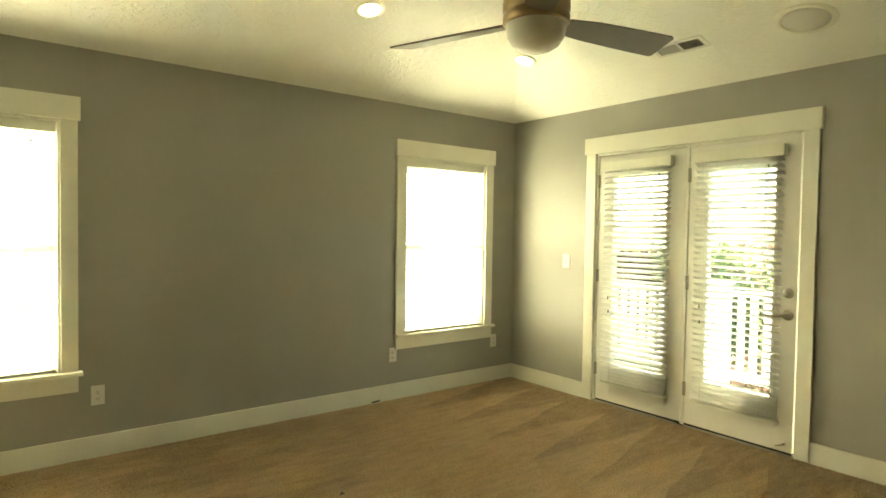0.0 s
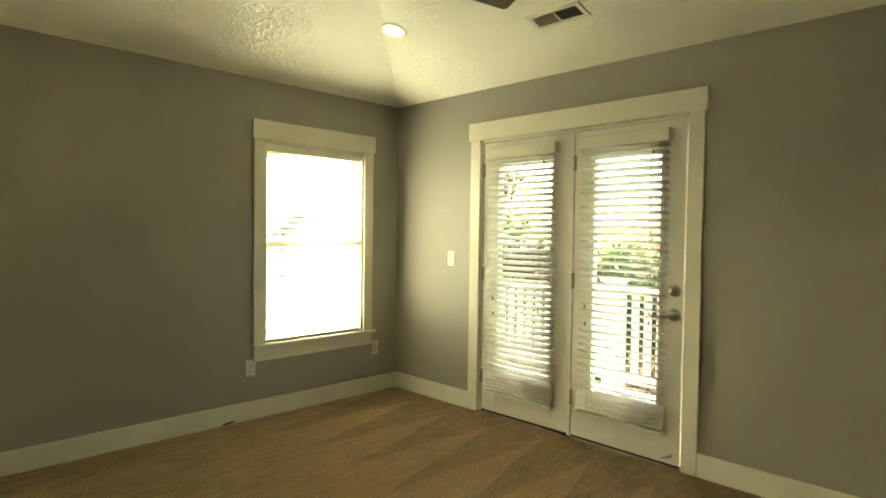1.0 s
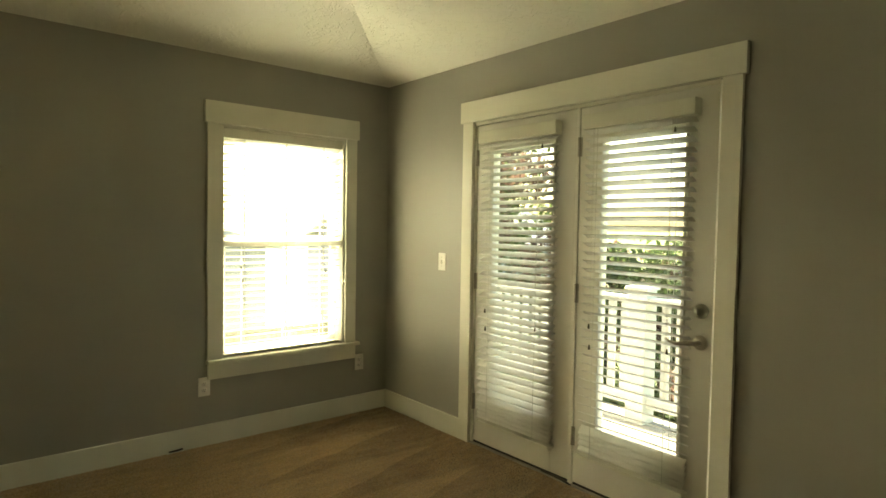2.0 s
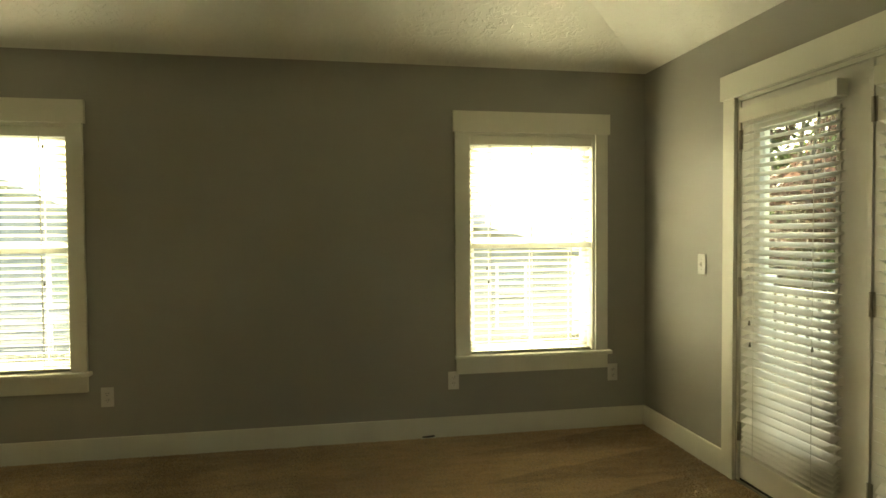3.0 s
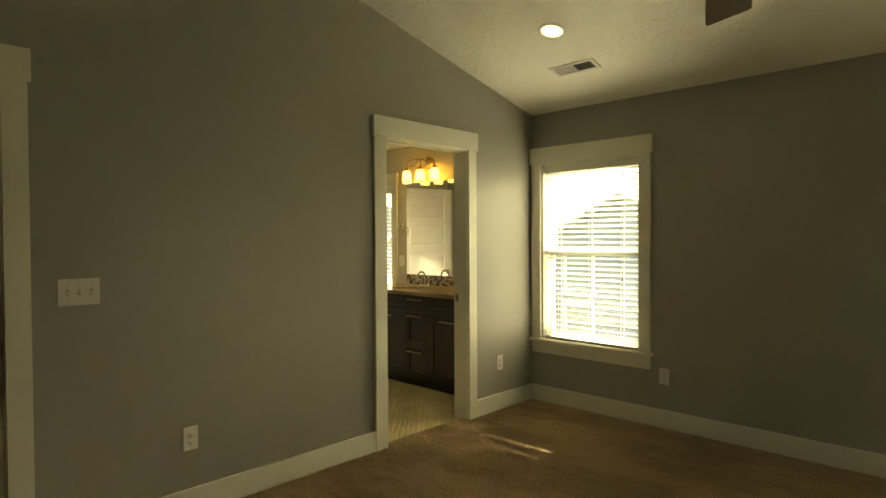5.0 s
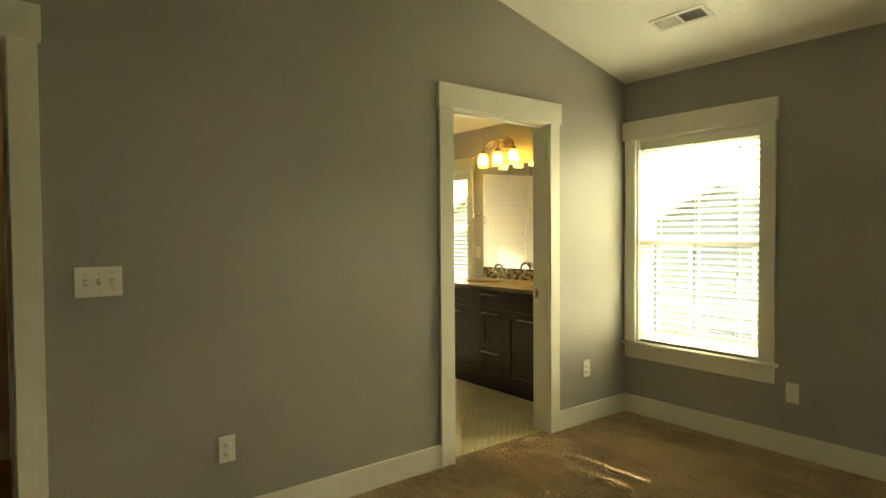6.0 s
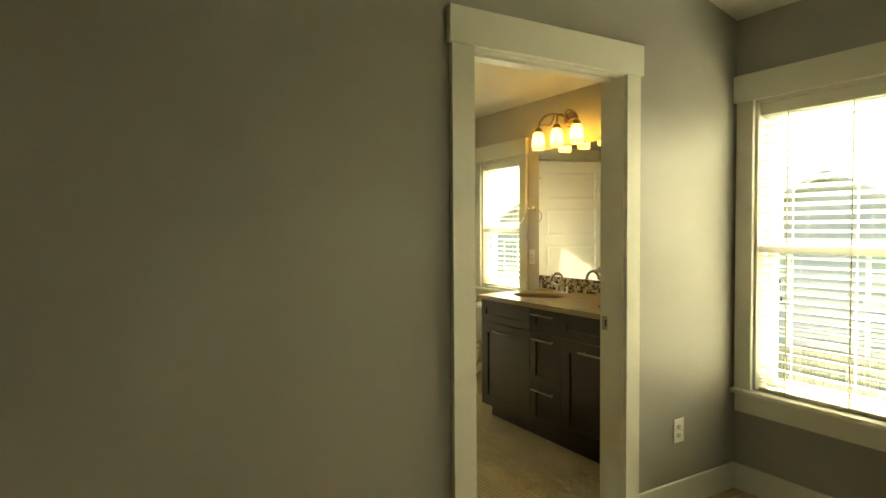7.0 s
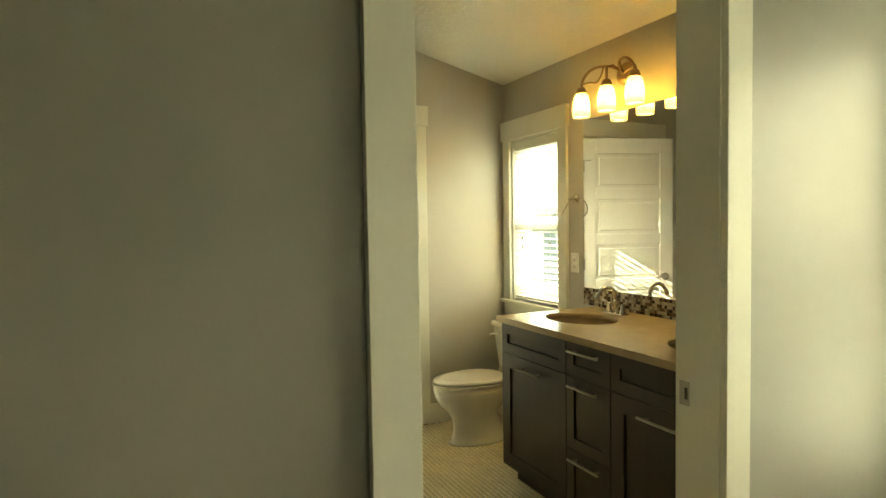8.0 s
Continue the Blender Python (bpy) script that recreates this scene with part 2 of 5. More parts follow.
def tube(bm, pts, radii, seg=10, cap=True):
    pts = [Vector(p) for p in pts]
    if not hasattr(radii, "__len__"):
        radii = [radii] * len(pts)
    rings, side = [], None
    for i, p in enumerate(pts):
        d = (pts[min(i + 1, len(pts) - 1)] - pts[max(i - 1, 0)]).normalized()
        side = (side - d * side.dot(d)).normalized() if side and (side - d * side.dot(d)).length > 1e-4 else d.orthogonal().normalized()
        up = d.cross(side)
        rings.append([bm.verts.new(p + radii[i] * (math.cos(a) * side + math.sin(a) * up)) for a in (2 * math.pi * k / seg for k in range(seg))])
    for a, b in zip(rings, rings[1:]):
        for k in range(seg):
            bm.faces.new((a[k], a[(k + 1) % seg], b[(k + 1) % seg], b[k])).smooth = True
    if cap:
        bm.faces.new(list(reversed(rings[0]))), bm.faces.new(rings[-1])


def lathe(bm, profile, seg=28, sx=1.0, sy=1.0, m=None):
    """Turn (radius, height) pairs about z; closed at the ends where the radius is zero."""
    rings, made = [], []
    for r, z in profile:
        n = 1 if r < 1e-6 else seg
        rings.append([bm.verts.new((sx * r * math.cos(2 * math.pi * k / seg), sy * r * math.sin(2 * math.pi * k / seg), z)) for k in range(n)])
        made += rings[-1]
    for a, b in zip(rings, rings[1:]):
        for k in range(seg):
            q = [a[k % len(a)], a[(k + 1) % len(a)], b[(k + 1) % len(b)], b[k % len(b)]]
            q = list(dict.fromkeys(q))
            if len(q) > 2:
                bm.faces.new(q).smooth = True
    if m:
        bmesh.ops.transform(bm, matrix=m, verts=made)


def mesh_of(name, bm, material):
    me = bpy.data.meshes.new(name)
    bmesh.ops.recalc_face_normals(bm, faces=bm.faces[:])
    bm.to_mesh(me)
    bm.free()
    me.materials.append(material)
    return me


def thing(name, m, label="", category="", group="", kind=""):
    ob = new(name)
    ob.empty_display_size = 0.1
    ob.matrix_basis = m
    return tagged(ob, label, category, group, kind)


def part(name, bm, material, parent, label=""):
    ob = new(name, mesh_of(name, bm, material))
    ob.parent = parent
    return tagged(ob, label)


def piece(name, me, parent, m):
    ob = new(name, me)
    ob.parent = parent
    ob.matrix_basis = m
    return ob


def solo(name, bm, material, label="", category="", kind="", m=None, group=""):
    ob = new(name, mesh_of(name, bm, material))
    if m:
        ob.matrix_basis = m
    return tagged(ob, label, category, group, kind)


def bmnew():
    return bmesh.new()


def slab_with_holes(bm, u0, u1, w0, w1, d0, d1, holes, axis):
    """A wall from u0 to u1 and from height w0 to w1, with depth d0 to d1 along the other axis, pierced by holes (ua, ub, wa, wb)."""
    us = sorted({u0, u1, *[v for h in holes for v in h[:2] if u0 < v < u1]})
    ws = sorted({w0, w1, *[v for h in holes for v in h[2:] if w0 < v < w1]})
    solid = lambda i, j: 0 <= i < len(us) - 1 and 0 <= j < len(ws) - 1 and not any(h[0] < (us[i] + us[i + 1]) / 2 < h[1] and h[2] < (ws[j] + ws[j + 1]) / 2 < h[3] for h in holes)
    cache = {}

    def vert(i, j, d):
        if (i, j, d) not in cache:
            cache[i, j, d] = bm.verts.new((us[i], d, ws[j]) if axis == "x" else (d, us[i], ws[j]))
        return cache[i, j, d]
    for i in range(len(us) - 1):
        for j in range(len(ws) - 1):
            if not solid(i, j):
                continue
            for d in (d0, d1):
                bm.faces.new([vert(i, j, d), vert(i + 1, j, d), vert(i + 1, j + 1, d), vert(i, j + 1, d)])
            for ok, a, b in ((solid(i - 1, j), (i, j), (i, j + 1)), (solid(i + 1, j), (i + 1, j), (i + 1, j + 1)), (solid(i, j - 1), (i, j), (i + 1, j)), (solid(i, j + 1), (i, j + 1), (i + 1, j + 1))):
                if not ok:
                    bm.faces.new([vert(*a, d0), vert(*b, d0), vert(*b, d1), vert(*a, d1)])


# ---- the plan ----
XW, XE, YN, YS = 0.398, 5.025, 4.455, -1.20      # bedroom faces
BYN, BXW, BYS, BXE = 4.64, -2.29, 2.05, 0.278     # bathroom faces
EAVE, PITCH, FLAT = 2.42, 0.25, 3.06
WIN1, WIN2 = (0.50, 1.375), (3.775, 4.655)        # window openings along the north wall
WSILL, WHEAD = 0.53, 1.995
BWIN, BWZ = (-2.19, -1.618), (0.828, 1.962)       # bathroom window
FD = (1.930, 3.490)                               # french doors along the east wall
BD = (2.815, 3.627)                               # bathroom doorway along the west wall
CD = (-0.05, 0.775)                               # hall doorway along the west wall
WD = (3.173, 3.923)                                # closet door in the bathroom's west wall
DOORH = 2.04

bm = bmnew()
slab_with_holes(bm, XW - 0.12, XE + 0.15, -0.3, 3.3, YN, YN + 0.16, [(*WIN1, WSILL, WHEAD), (*WIN2, WSILL, WHEAD)], "x")
solo("wall_north", bm, WALL, "grey painted bedroom wall with two tall windows", kind="structure")
bm = bmnew()
slab_with_holes(bm, YS, YN, -0.3, 3.3, XE, XE + 0.15, [(*FD, -0.02, DOORH)], "y")
solo("wall_east", bm, WALL, "grey painted bedroom wall with white french doors", kind="structure")
bm = bmnew()
slab_with_holes(bm, YS, YN, -0.3, 3.3, BXE, XW, [(*BD, -0.031, DOORH), (*CD, -0.031, DOORH)], "y")
solo("wall_west", bm, WALL, "grey painted wall with a bathroom doorway", kind="structure")
bm = bmnew()
box(bm, XW - 0.12, XE + 0.15, YS - 0.15, YS, -0.3, 3.5)
solo("wall_south", bm, WALL, "plain grey painted wall closing the bedroom", kind="structure")

# bedroom ceiling: two sloping planes that meet in a hip, and a flat middle
RUN = (FLAT - EAVE) / PITCH
bm = bmnew()
e = 0.06
xr, yr = XE - RUN, YN - RUN
pts = {"nw": (XW - e, YN + e, EAVE - e * PITCH), "ne": (XE + e, YN + e, EAVE - e * PITCH), "se": (XE + e, YS - e, EAVE - e * PITCH), "hip": (xr, yr, FLAT), "w": (XW - e, yr, FLAT), "s": (xr, YS - e, FLAT), "sw": (XW - e, YS - e, FLAT)}
low = {k: bm.verts.new(p) for k, p in pts.items()}
top = {k: bm.verts.new((p[0], p[1], p[2] + 0.12)) for k, p in pts.items()}
for q in (("nw", "ne", "hip", "w"), ("ne", "se", "s", "hip"), ("w", "hip", "s", "sw")):
    bm.faces.new([low[k] for k in q]), bm.faces.new([top[k] for k in q])
rim = ("nw", "ne", "se", "s", "sw", "w")
for a, b in zip(rim, rim[1:] + rim[:1]):
    bm.faces.new((low[a], low[b], top[b], top[a]))
solo("ceiling", bm, CEIL, "off-white textured ceiling, vaulted with a hip in one corner", kind="structure")

# carpet, with a gently uneven surface
bm = bmnew()
nx, ny = 92, 112
grid = [[bm.verts.new((BXE + 0.06 + (XE - BXE - 0.05) * i / nx, YS + (YN - YS) * j / ny, 0.006 * (noise.noise((i * 0.35, j * 0.35, 0)) + 0.5 * noise.noise((i * 1.1, j * 1.1, 3))) - 0.004)) for j in range(ny + 1)] for i in range(nx + 1)]
for i in range(nx):
    for j in range(ny):
        bm.faces.new((grid[i][j], grid[i + 1][j], grid[i + 1][j + 1], grid[i][j + 1])).smooth = True
carpet = solo("floor", bm, CARPET, "brown cut-pile carpet with vacuum tracks", kind="structure")
bm = bmnew()
box(bm, -3.6, XE + 0.14, YS - 0.1, 5.0, -0.30, -0.03)
solo("subfloor", bm, GROUT, "bare floor slab beneath the rooms", kind="structure")

# tufts of the pile, leaning to and fro with the vacuum tracks
rng = np.random.default_rng(4)
step = 0.0082
gx, gy = np.meshgrid(np.arange(BXE + 0.066, XE - 0.02, step), np.arange(0.15, YN - 0.02, step), indexing="ij")
tx, ty = gx.ravel() + rng.uniform(-0.4, 0.4, gx.size) * step, gy.ravel() + rng.uniform(-0.4, 0.4, gx.size) * step
in_room = (tx > XW + 0.02) | ((ty > BD[0] + 0.006) & (ty < BD[1] - 0.006)) | ((ty > CD[0] + 0.006) & (ty < CD[1] - 0.006))
tx, ty = tx[in_room], ty[in_room]
ca, sa = math.cos(0.28), math.sin(0.28)
along, across = tx * ca + ty * sa, -tx * sa + ty * ca
track = np.tanh(3 * (np.sin(2 * math.pi * (across / 0.62 + 0.22 * np.sin(1.3 * along + 0.7 * across))) + 0.7 * np.sin(3.1 * along + 5 * across) * np.sin(1.7 * across)))
lean = 0.0025 * track + rng.normal(0, 0.0022, tx.size)
cross = rng.normal(0, 0.003, tx.size)
spin = rng.uniform(0, math.pi, tx.size)
wx, wy = 0.0046 * np.cos(spin), 0.0046 * np.sin(spin)
tall = 0.0036 + rng.uniform(-0.0012, 0.0014, tx.size)
co = np.empty((tx.size, 3, 3))
co[:, 0] = np.stack((tx - wx, ty - wy, np.full(tx.size, -0.003)), 1)
co[:, 1] = np.stack((tx + wx, ty + wy, np.full(tx.size, -0.003)), 1)
co[:, 2] = np.stack((tx + lean * ca - cross * sa, ty + lean * sa + cross * ca, tall), 1)
pile = bpy.data.meshes.new("pile")
pile.vertices.add(tx.size * 3), pile.loops.add(tx.size * 3), pile.polygons.add(tx.size)
pile.vertices.foreach_set("co", co.ravel())
pile.loops.foreach_set("vertex_index", np.arange(tx.size * 3, dtype=np.int32))
pile.polygons.foreach_set("loop_start", np.arange(0, tx.size * 3, 3, dtype=np.int32))
pile.update(calc_edges=True)
pile.materials.append(CARPET)
ob = tagged(new("pile", pile), kind="stuff")
ob.parent = carpet

# baseboards
def baseboard(label, runs):
    """runs: (x0, y0, x1, y1, nx, ny), the last two pointing into the room."""
    bm = bmnew()
    for x0, y0, x1, y1, ax, ay in runs:
        t = 0.016
        xs, ys = sorted((x0, x1)), sorted((y0, y1))
        if ax:
            xs = sorted((x0, x0 + ax * t))
        else:
            ys = sorted((y0, y0 + ay * t))
        box(bm, *xs, *ys, -0.01, 0.128, 0.004)
    solo("baseboard", bm, TRIM, label, kind="structure")


baseboard("white painted baseboard below the windows", [(XW, YN, XE, YN, 0, -1)])
baseboard("white painted baseboard beside the french doors", [(XE, FD[1] + 0.092, XE, YN - 0.016, -1, 0), (XE, YS, XE, FD[0] - 0.086, -1, 0)])
baseboard("white painted baseboard beside the bathroom doorway", [(XW, BD[1] + 0.085, XW, YN - 0.016, 1, 0), (XW, CD[1] + 0.095, XW, BD[0] - 0.092, 1, 0), (XW, YS, XW, CD[0] - 0.092, 1, 0)])
baseboard("white painted baseboard of the bathroom", [(BXW, WD[1] + 0.092, BXW, BYN, 1, 0), (BXW, BYS, BXW, WD[0] - 0.092, 1, 0), (BXW + 0.016, BYN, -1.262, BYN, 0, -1)])


# ---- windows, doors and their casings ----
def casing(parent, w, z0, z1, left=0.092, right=0.092, head=0.135, over=0.028, sill=False):
    """Flat craftsman trim round an opening 0..w wide; y = 0 is the wall's face and the room lies at negative y."""
    for x0, x1 in ((-left, 0.0), (w, w + right)):
        bm = bmnew()
        box(bm, x0, x1, -0.021, 0.0, z0, z1, 0.002)
        part("side_casing", bm, TRIM, parent)
    bm = bmnew()
    box(bm, -left - (over if left > 0.08 else 0.01), w + right + over, -0.030, 0.0, z1, z1 + head, 0.003)
    part("head_casing", bm, TRIM, parent)
    if sill:
        bm = bmnew()
        box(bm, -left - 0.005, w + right + 0.022, -0.052, 0.085, z0 - 0.024, z0, 0.005)
        part("window_sill", bm, TRIM, parent)
        bm = bmnew()
        box(bm, -left + 0.004, w + right, -0.022, 0.0, z0 - 0.122, z0 - 0.024, 0.002)
        part("apron", bm, TRIM, parent)


def window(name, m, w, h, label, left=0.092):
    """Single-hung vinyl window; origin at the opening's lower left corner on the wall's face."""
    win = thing(name, m, label, kind="structure")
    casing(win, w, 0, h, left=left, right=0.086, over=0.014, sill=True)
    bm = bmnew()
    for q in ((0, 0.014, 0, h), (w - 0.014, w, 0, h), (0.014, w - 0.014, h - 0.014, h)):
        box(bm, q[0], q[1], 0.002, 0.16, q[2], q[3], 0.001)
    part("jamb", bm, TRIM, win)
    rail = h * 0.495
    for nm, z0, z1, y in (("lower_sash", 0.0, rail + 0.02, 0.100), ("upper_sash", rail - 0.02, h - 0.014, 0.128)):
        bm = bmnew()
        for q in ((0.014, 0.058, z0, z1), (w - 0.058, w - 0.014, z0, z1), (0.058, w - 0.058, z0, z0 + 0.045), (0.058, w - 0.058, z1 - 0.042, z1)):
            box(bm, q[0], q[1], y, y + 0.026, q[2], q[3], 0.002)
        sash = part(nm, bm, VINYL, win)
        bm = bmnew()
        box(bm, 0.054, w - 0.054, y + 0.011, y + 0.015, z0 + 0.041, z1 - 0.038)
        pane = part("pane", bm, GLASS, sash, "clear window glass")
        pane.visible_shadow = False
    return win


def slat_mesh(length, width, material=None):
    bm = bmnew()
    rows = []
    for k in range(5):
        u = (k / 4 - 0.5) * width
        z = 0.0022 * (1 - (2 * k / 4 - 1) ** 2)
        rows.append([bm.verts.new((s * length / 2, u, z + dz)) for s in (-1, 1) for dz in (0, 0.0026)])
    for a, b in zip(rows, rows[1:]):
        bm.faces.new((a[0], a[2], b[2], b[0])).smooth = True
        bm.faces.new((a[1], a[3], b[3], b[1])).smooth = True
        bm.faces.new((a[0], b[0], b[1], a[1])), bm.faces.new((a[2], b[2], b[3], a[3]))
    bm.faces.new((rows[0][0], rows[0][2], rows[0][3], rows[0][1])), bm.faces.new((rows[-1][0], rows[-1][2], rows[-1][3], rows[-1][1]))
    return mesh_of("slat", bm, material or SLAT)


def blind(m, length, drop, label, tilt, box_h=0.06, box_y=(-0.032, 0.032), cords=(0.18, 0.5, 0.82), mid=None, wand=0.86, seed=0, pitch=0.0435, stack=3, tiltend=None, box_over=0.0, loose=1.6, droop=(), gaps=(), lift=(), material=None, gather=(0.017, -14.0), tape=0.0014):
    """Horizontal slat blind hanging from its head box; origin at the box's upper left end, slats about y = 0. tilt in degrees: room edge down is positive."""
    rnd = random.Random(seed)
    bl = thing("window_blind", m, label, "window blind", "white slat blinds")
    bm = bmnew()
    box(bm, -box_over, length + box_over, *box_y, -box_h, 0, 0.004)
    part("valance", bm, TRIM, bl)
    me, low_me = slat_mesh(length - 0.012, 0.050, material), slat_mesh(length - 0.012, 0.050)
    z, low = -box_h - 0.016, -drop + 0.022 + gather[0] * stack
    n = round((z - low) / pitch)
    pitch = (z - low) / n
    for k in range(n):
        a = tilt if tiltend is None else tilt + (tiltend - tilt) * max(0, k / n - 0.35) / 0.65
        piece("slat", me, bl, pose(length / 2 + rnd.uniform(-0.001, 0.001), 0, z - k * pitch + dict(lift).get(k, 0.0), a + dict(gaps).get(k, 0.0) + rnd.uniform(-loose, loose), rnd.uniform(-0.13, 0.13) * loose + dict(droop).get(k, 0.0), rnd.uniform(-0.2, 0.2)))
    z -= n * pitch
    for k in range(stack):
        piece("slat", low_me, bl, pose(length / 2, rnd.uniform(-0.001, 0.001), z - gather[0] * k, gather[1], rnd.uniform(-0.1, 0.1), 0))
    bm = bmnew()
    box(bm, 0.004, length - 0.004, -0.026, 0.026, -drop, -drop + 0.016, 0.003)
    part("bottom_rail", bm, TRIM, bl)
    if mid:
        bm = bmnew()
        box(bm, 0.002, length - 0.002, -0.034, -0.004, -mid - 0.018, -mid + 0.018, 0.004)
        part("middle_rail", bm, DOORSLAT, bl)
    for c in cords:
        bm = bmnew()
        for y in (-0.027, 0.027):
            box(bm, length * c - tape, length * c + tape, y - 0.0006, y + 0.0006, -drop + 0.014, -box_h + 0.004)
        part("ladder_cord", bm, CORD, bl)
    for x, d in ((wand, box_h + 0.045), (cords[0] - 0.03, 0.60 * drop), (cords[0] - 0.02, 0.66 * drop), (cords[-1] + 0.02, 0.63 * drop)):
        bm = bmnew()
        tube(bm, [(length * x, -0.036, -box_h + 0.004), (length * x, -0.036, -d)], 0.0005, 5)
        cord = part("pull_cord", bm, CORD, bl)
        bm = bmnew()
        lathe(bm, [(0, 0), (0.003, -0.001), (0.0055, -0.016), (0.006, -0.024), (0, -0.026)], 8, m=Matrix.Translation((length * x, -0.036, -d)))
        part("tassel", bm, DARKCLIP, cord, "small dark tassel")
    return bl


for name, (a, b), left, seed, tl, ls, dr, gp, label in (("window_1", WIN1, 0.088, 3, -15.6, 0.5, ((24, 0.3), (27, 0.5), (29, 0.8)), ((24, 4.0), (27, 7.0), (29, 12.0)), "white trimmed window beside the bathroom wall, blind lowered"), ("window_2", WIN2, 0.092, 5, -16.5, 0.5, ((1, 2.4),), ((0, -4.0), (1, -5.0), (2, -5.0)), "white trimmed window near the french doors, blind lowered")):
    window(name, Matrix.Translation((a, YN, WSILL)), b - a, WHEAD - WSILL, label, left)
    blind(Matrix.Translation((a + 0.018, YN + 0.045, WHEAD - 0.016)), b - a - 0.036, WHEAD - WSILL - 0.0165, "white slat blind lowered inside the window opening", tl, seed=seed, loose=ls, droop=dr, gaps=gp, lift=[(k, -0.0035 * g / 10) for k, g in gp if g > 0], mid=0.729, cords=(0.16, 0.50, 0.83), tape=0.0035)
window("window_3", Matrix.Translation((BWIN[0], BYN, BWZ[0])), BWIN[1] - BWIN[0], BWZ[1] - BWZ[0], "white trimmed bathroom window above the toilet, blind lowered", 0.085)
blind(Matrix.Translation((BWIN[0] + 0.018, BYN + 0.045, BWZ[1] - 0.016)), BWIN[1] - BWIN[0] - 0.036, BWZ[1] - BWZ[0] - 0.034, "white slat blind in the bathroom window, slats open", 4.0, cords=(0.22, 0.78), seed=8, mid=0.60)

# french doors: frame, then each leaf with its own blind
EAST = lambda y, z=0.0, x=XE: pose(x, y, z, 0, 0, -90)
fw = FD[1] - FD[0]
d1 = thing("door_1", EAST(FD[1]), "white trimmed french door frame in the grey wall", kind="structure")
casing(d1, fw, 0, DOORH, right=0.086, head=0.132, over=0.016)
bm = bmnew()
for q in ((0, 0.02, -0.02, DOORH), (fw - 0.002, fw, -0.02, DOORH), (0.02, fw - 0.02, DOORH - 0.02, DOORH)):
    box(bm, q[0], q[1], 0.001, 0.155, q[2], q[3], 0.001)
box(bm, 0.02, fw - 0.02, 0.056, 0.080, DOORH - 0.045, DOORH - 0.02, 0.002)
part("jamb", bm, TRIM, d1)
bm = bmnew()
box(bm, 0, fw, 0.0, 0.19, -0.028, 0.009, 0.003)
part("threshold", bm, NICKEL, d1, "worn metal door threshold")


def french_leaf(m, w, label, lock):
    """Full-light leaf with its hinge side at x = 0; y = 0 is its room face."""
    h, t = 1.994, 0.044
    leaf = thing("french_door", m, label, "door", "french door leaves")
    g = (0.128, w - 0.128, 0.27, h - 0.145)
    bm = bmnew()
    box(bm, 0, g[0], 0, t, 0, h, 0.002)
    box(bm, g[1], w, 0, t, 0, h, 0.002)
    box(bm, g[0], g[1], 0, t, 0, g[2], 0.001)
    box(bm, g[0], g[1], 0, t, g[3], h, 0.001)
    part("door_frame", bm, DOORP, leaf)
    bm = bmnew()
    for q in ((g[0], g[0] + 0.018, g[2], g[3]), (g[1] - 0.018, g[1], g[2], g[3]), (g[0] + 0.018, g[1] - 0.018, g[2], g[2] + 0.018), (g[0] + 0.018, g[1] - 0.018, g[3] - 0.018, g[3])):
        box(bm, q[0], q[1], -0.008, t + 0.008, q[2], q[3], 0.003)
    part("glazing_bead", bm, DOORP, leaf)
    bm = bmnew()
    box(bm, g[0] + 0.01, g[1] - 0.01, t / 2 - 0.003, t / 2 + 0.003, g[2] + 0.01, g[3] - 0.01)
    part("pane", bm, GLASS, leaf, "clear door glass").visible_shadow = False
    for z in (0.25, 1.02, 1.793):
        bm = bmnew()
        tube(bm, [(-0.004, -0.006, z - 0.05), (-0.004, -0.006, z + 0.05)], 0.0075, 10)
        box(bm, -0.003, 0.012, -0.003, -0.001, z - 0.05, z + 0.05)
        part("hinge", bm, NICKEL, leaf, "satin nickel hinge")
    if lock:
        turn = pose(w - 0.050, 0, 1.008, 90)
        bm = bmnew()
        lathe(bm, [(0, 0.030), (0.020, 0.029), (0.026, 0.020), (0.032, 0.012), (0.034, 0), (0, 0)], 24, m=turn)
        dead = part("deadbolt", bm, NICKEL, leaf, "round satin nickel deadbolt")
        bm = bmnew()
        box(bm, w - 0.054, w - 0.046, -0.044, -0.028, 0.993, 1.023, 0.003)
        part("thumb_turn", bm, NICKEL, dead)
        bm = bmnew()
        lathe(bm, [(0, 0.018), (0.026, 0.016), (0.033, 0.008), (0.034, 0), (0, 0)], 24, m=pose(w - 0.050, 0, 0.868, 90))
        rose = part("rose", bm, NICKEL, leaf, "round satin nickel rose")
        bm = bmnew()
        tube(bm, [(w - 0.050, -0.012, 0.868), (w - 0.050, -0.045, 0.868), (w - 0.063, -0.054, 0.869), (w - 0.10, -0.056, 0.864), (w - 0.14, -0.054, 0.857), (w - 0.17, -0.052, 0.862), (w - 0.19, -0.052, 0.872)], [0.011, 0.011, 0.011, 0.010, 0.008, 0.0065, 0.005], 12)
        part("lever", bm, NICKEL, rose, "curved satin nickel lever")
        bm = bmnew()
        tube(bm, [(w - 0.05, -0.002, 0.05), (w - 0.05, -0.022, 0.05), (w - 0.09, -0.03, 0.034)], [0.009, 0.006, 0.005], 8)
        part("door_stop", bm, NICKEL, leaf, "small kick-down door stop")
    # black strip under the leaf, put in for the dark gap above the threshold
    bm = bmnew()
    box(bm, 0.004, w - 0.004, -0.002, t - 0.004, -0.013, 0.0, 0.002)
    part("door_sweep", bm, SLOT, leaf, "black strip drawn as the dark gap under the door")
    return leaf


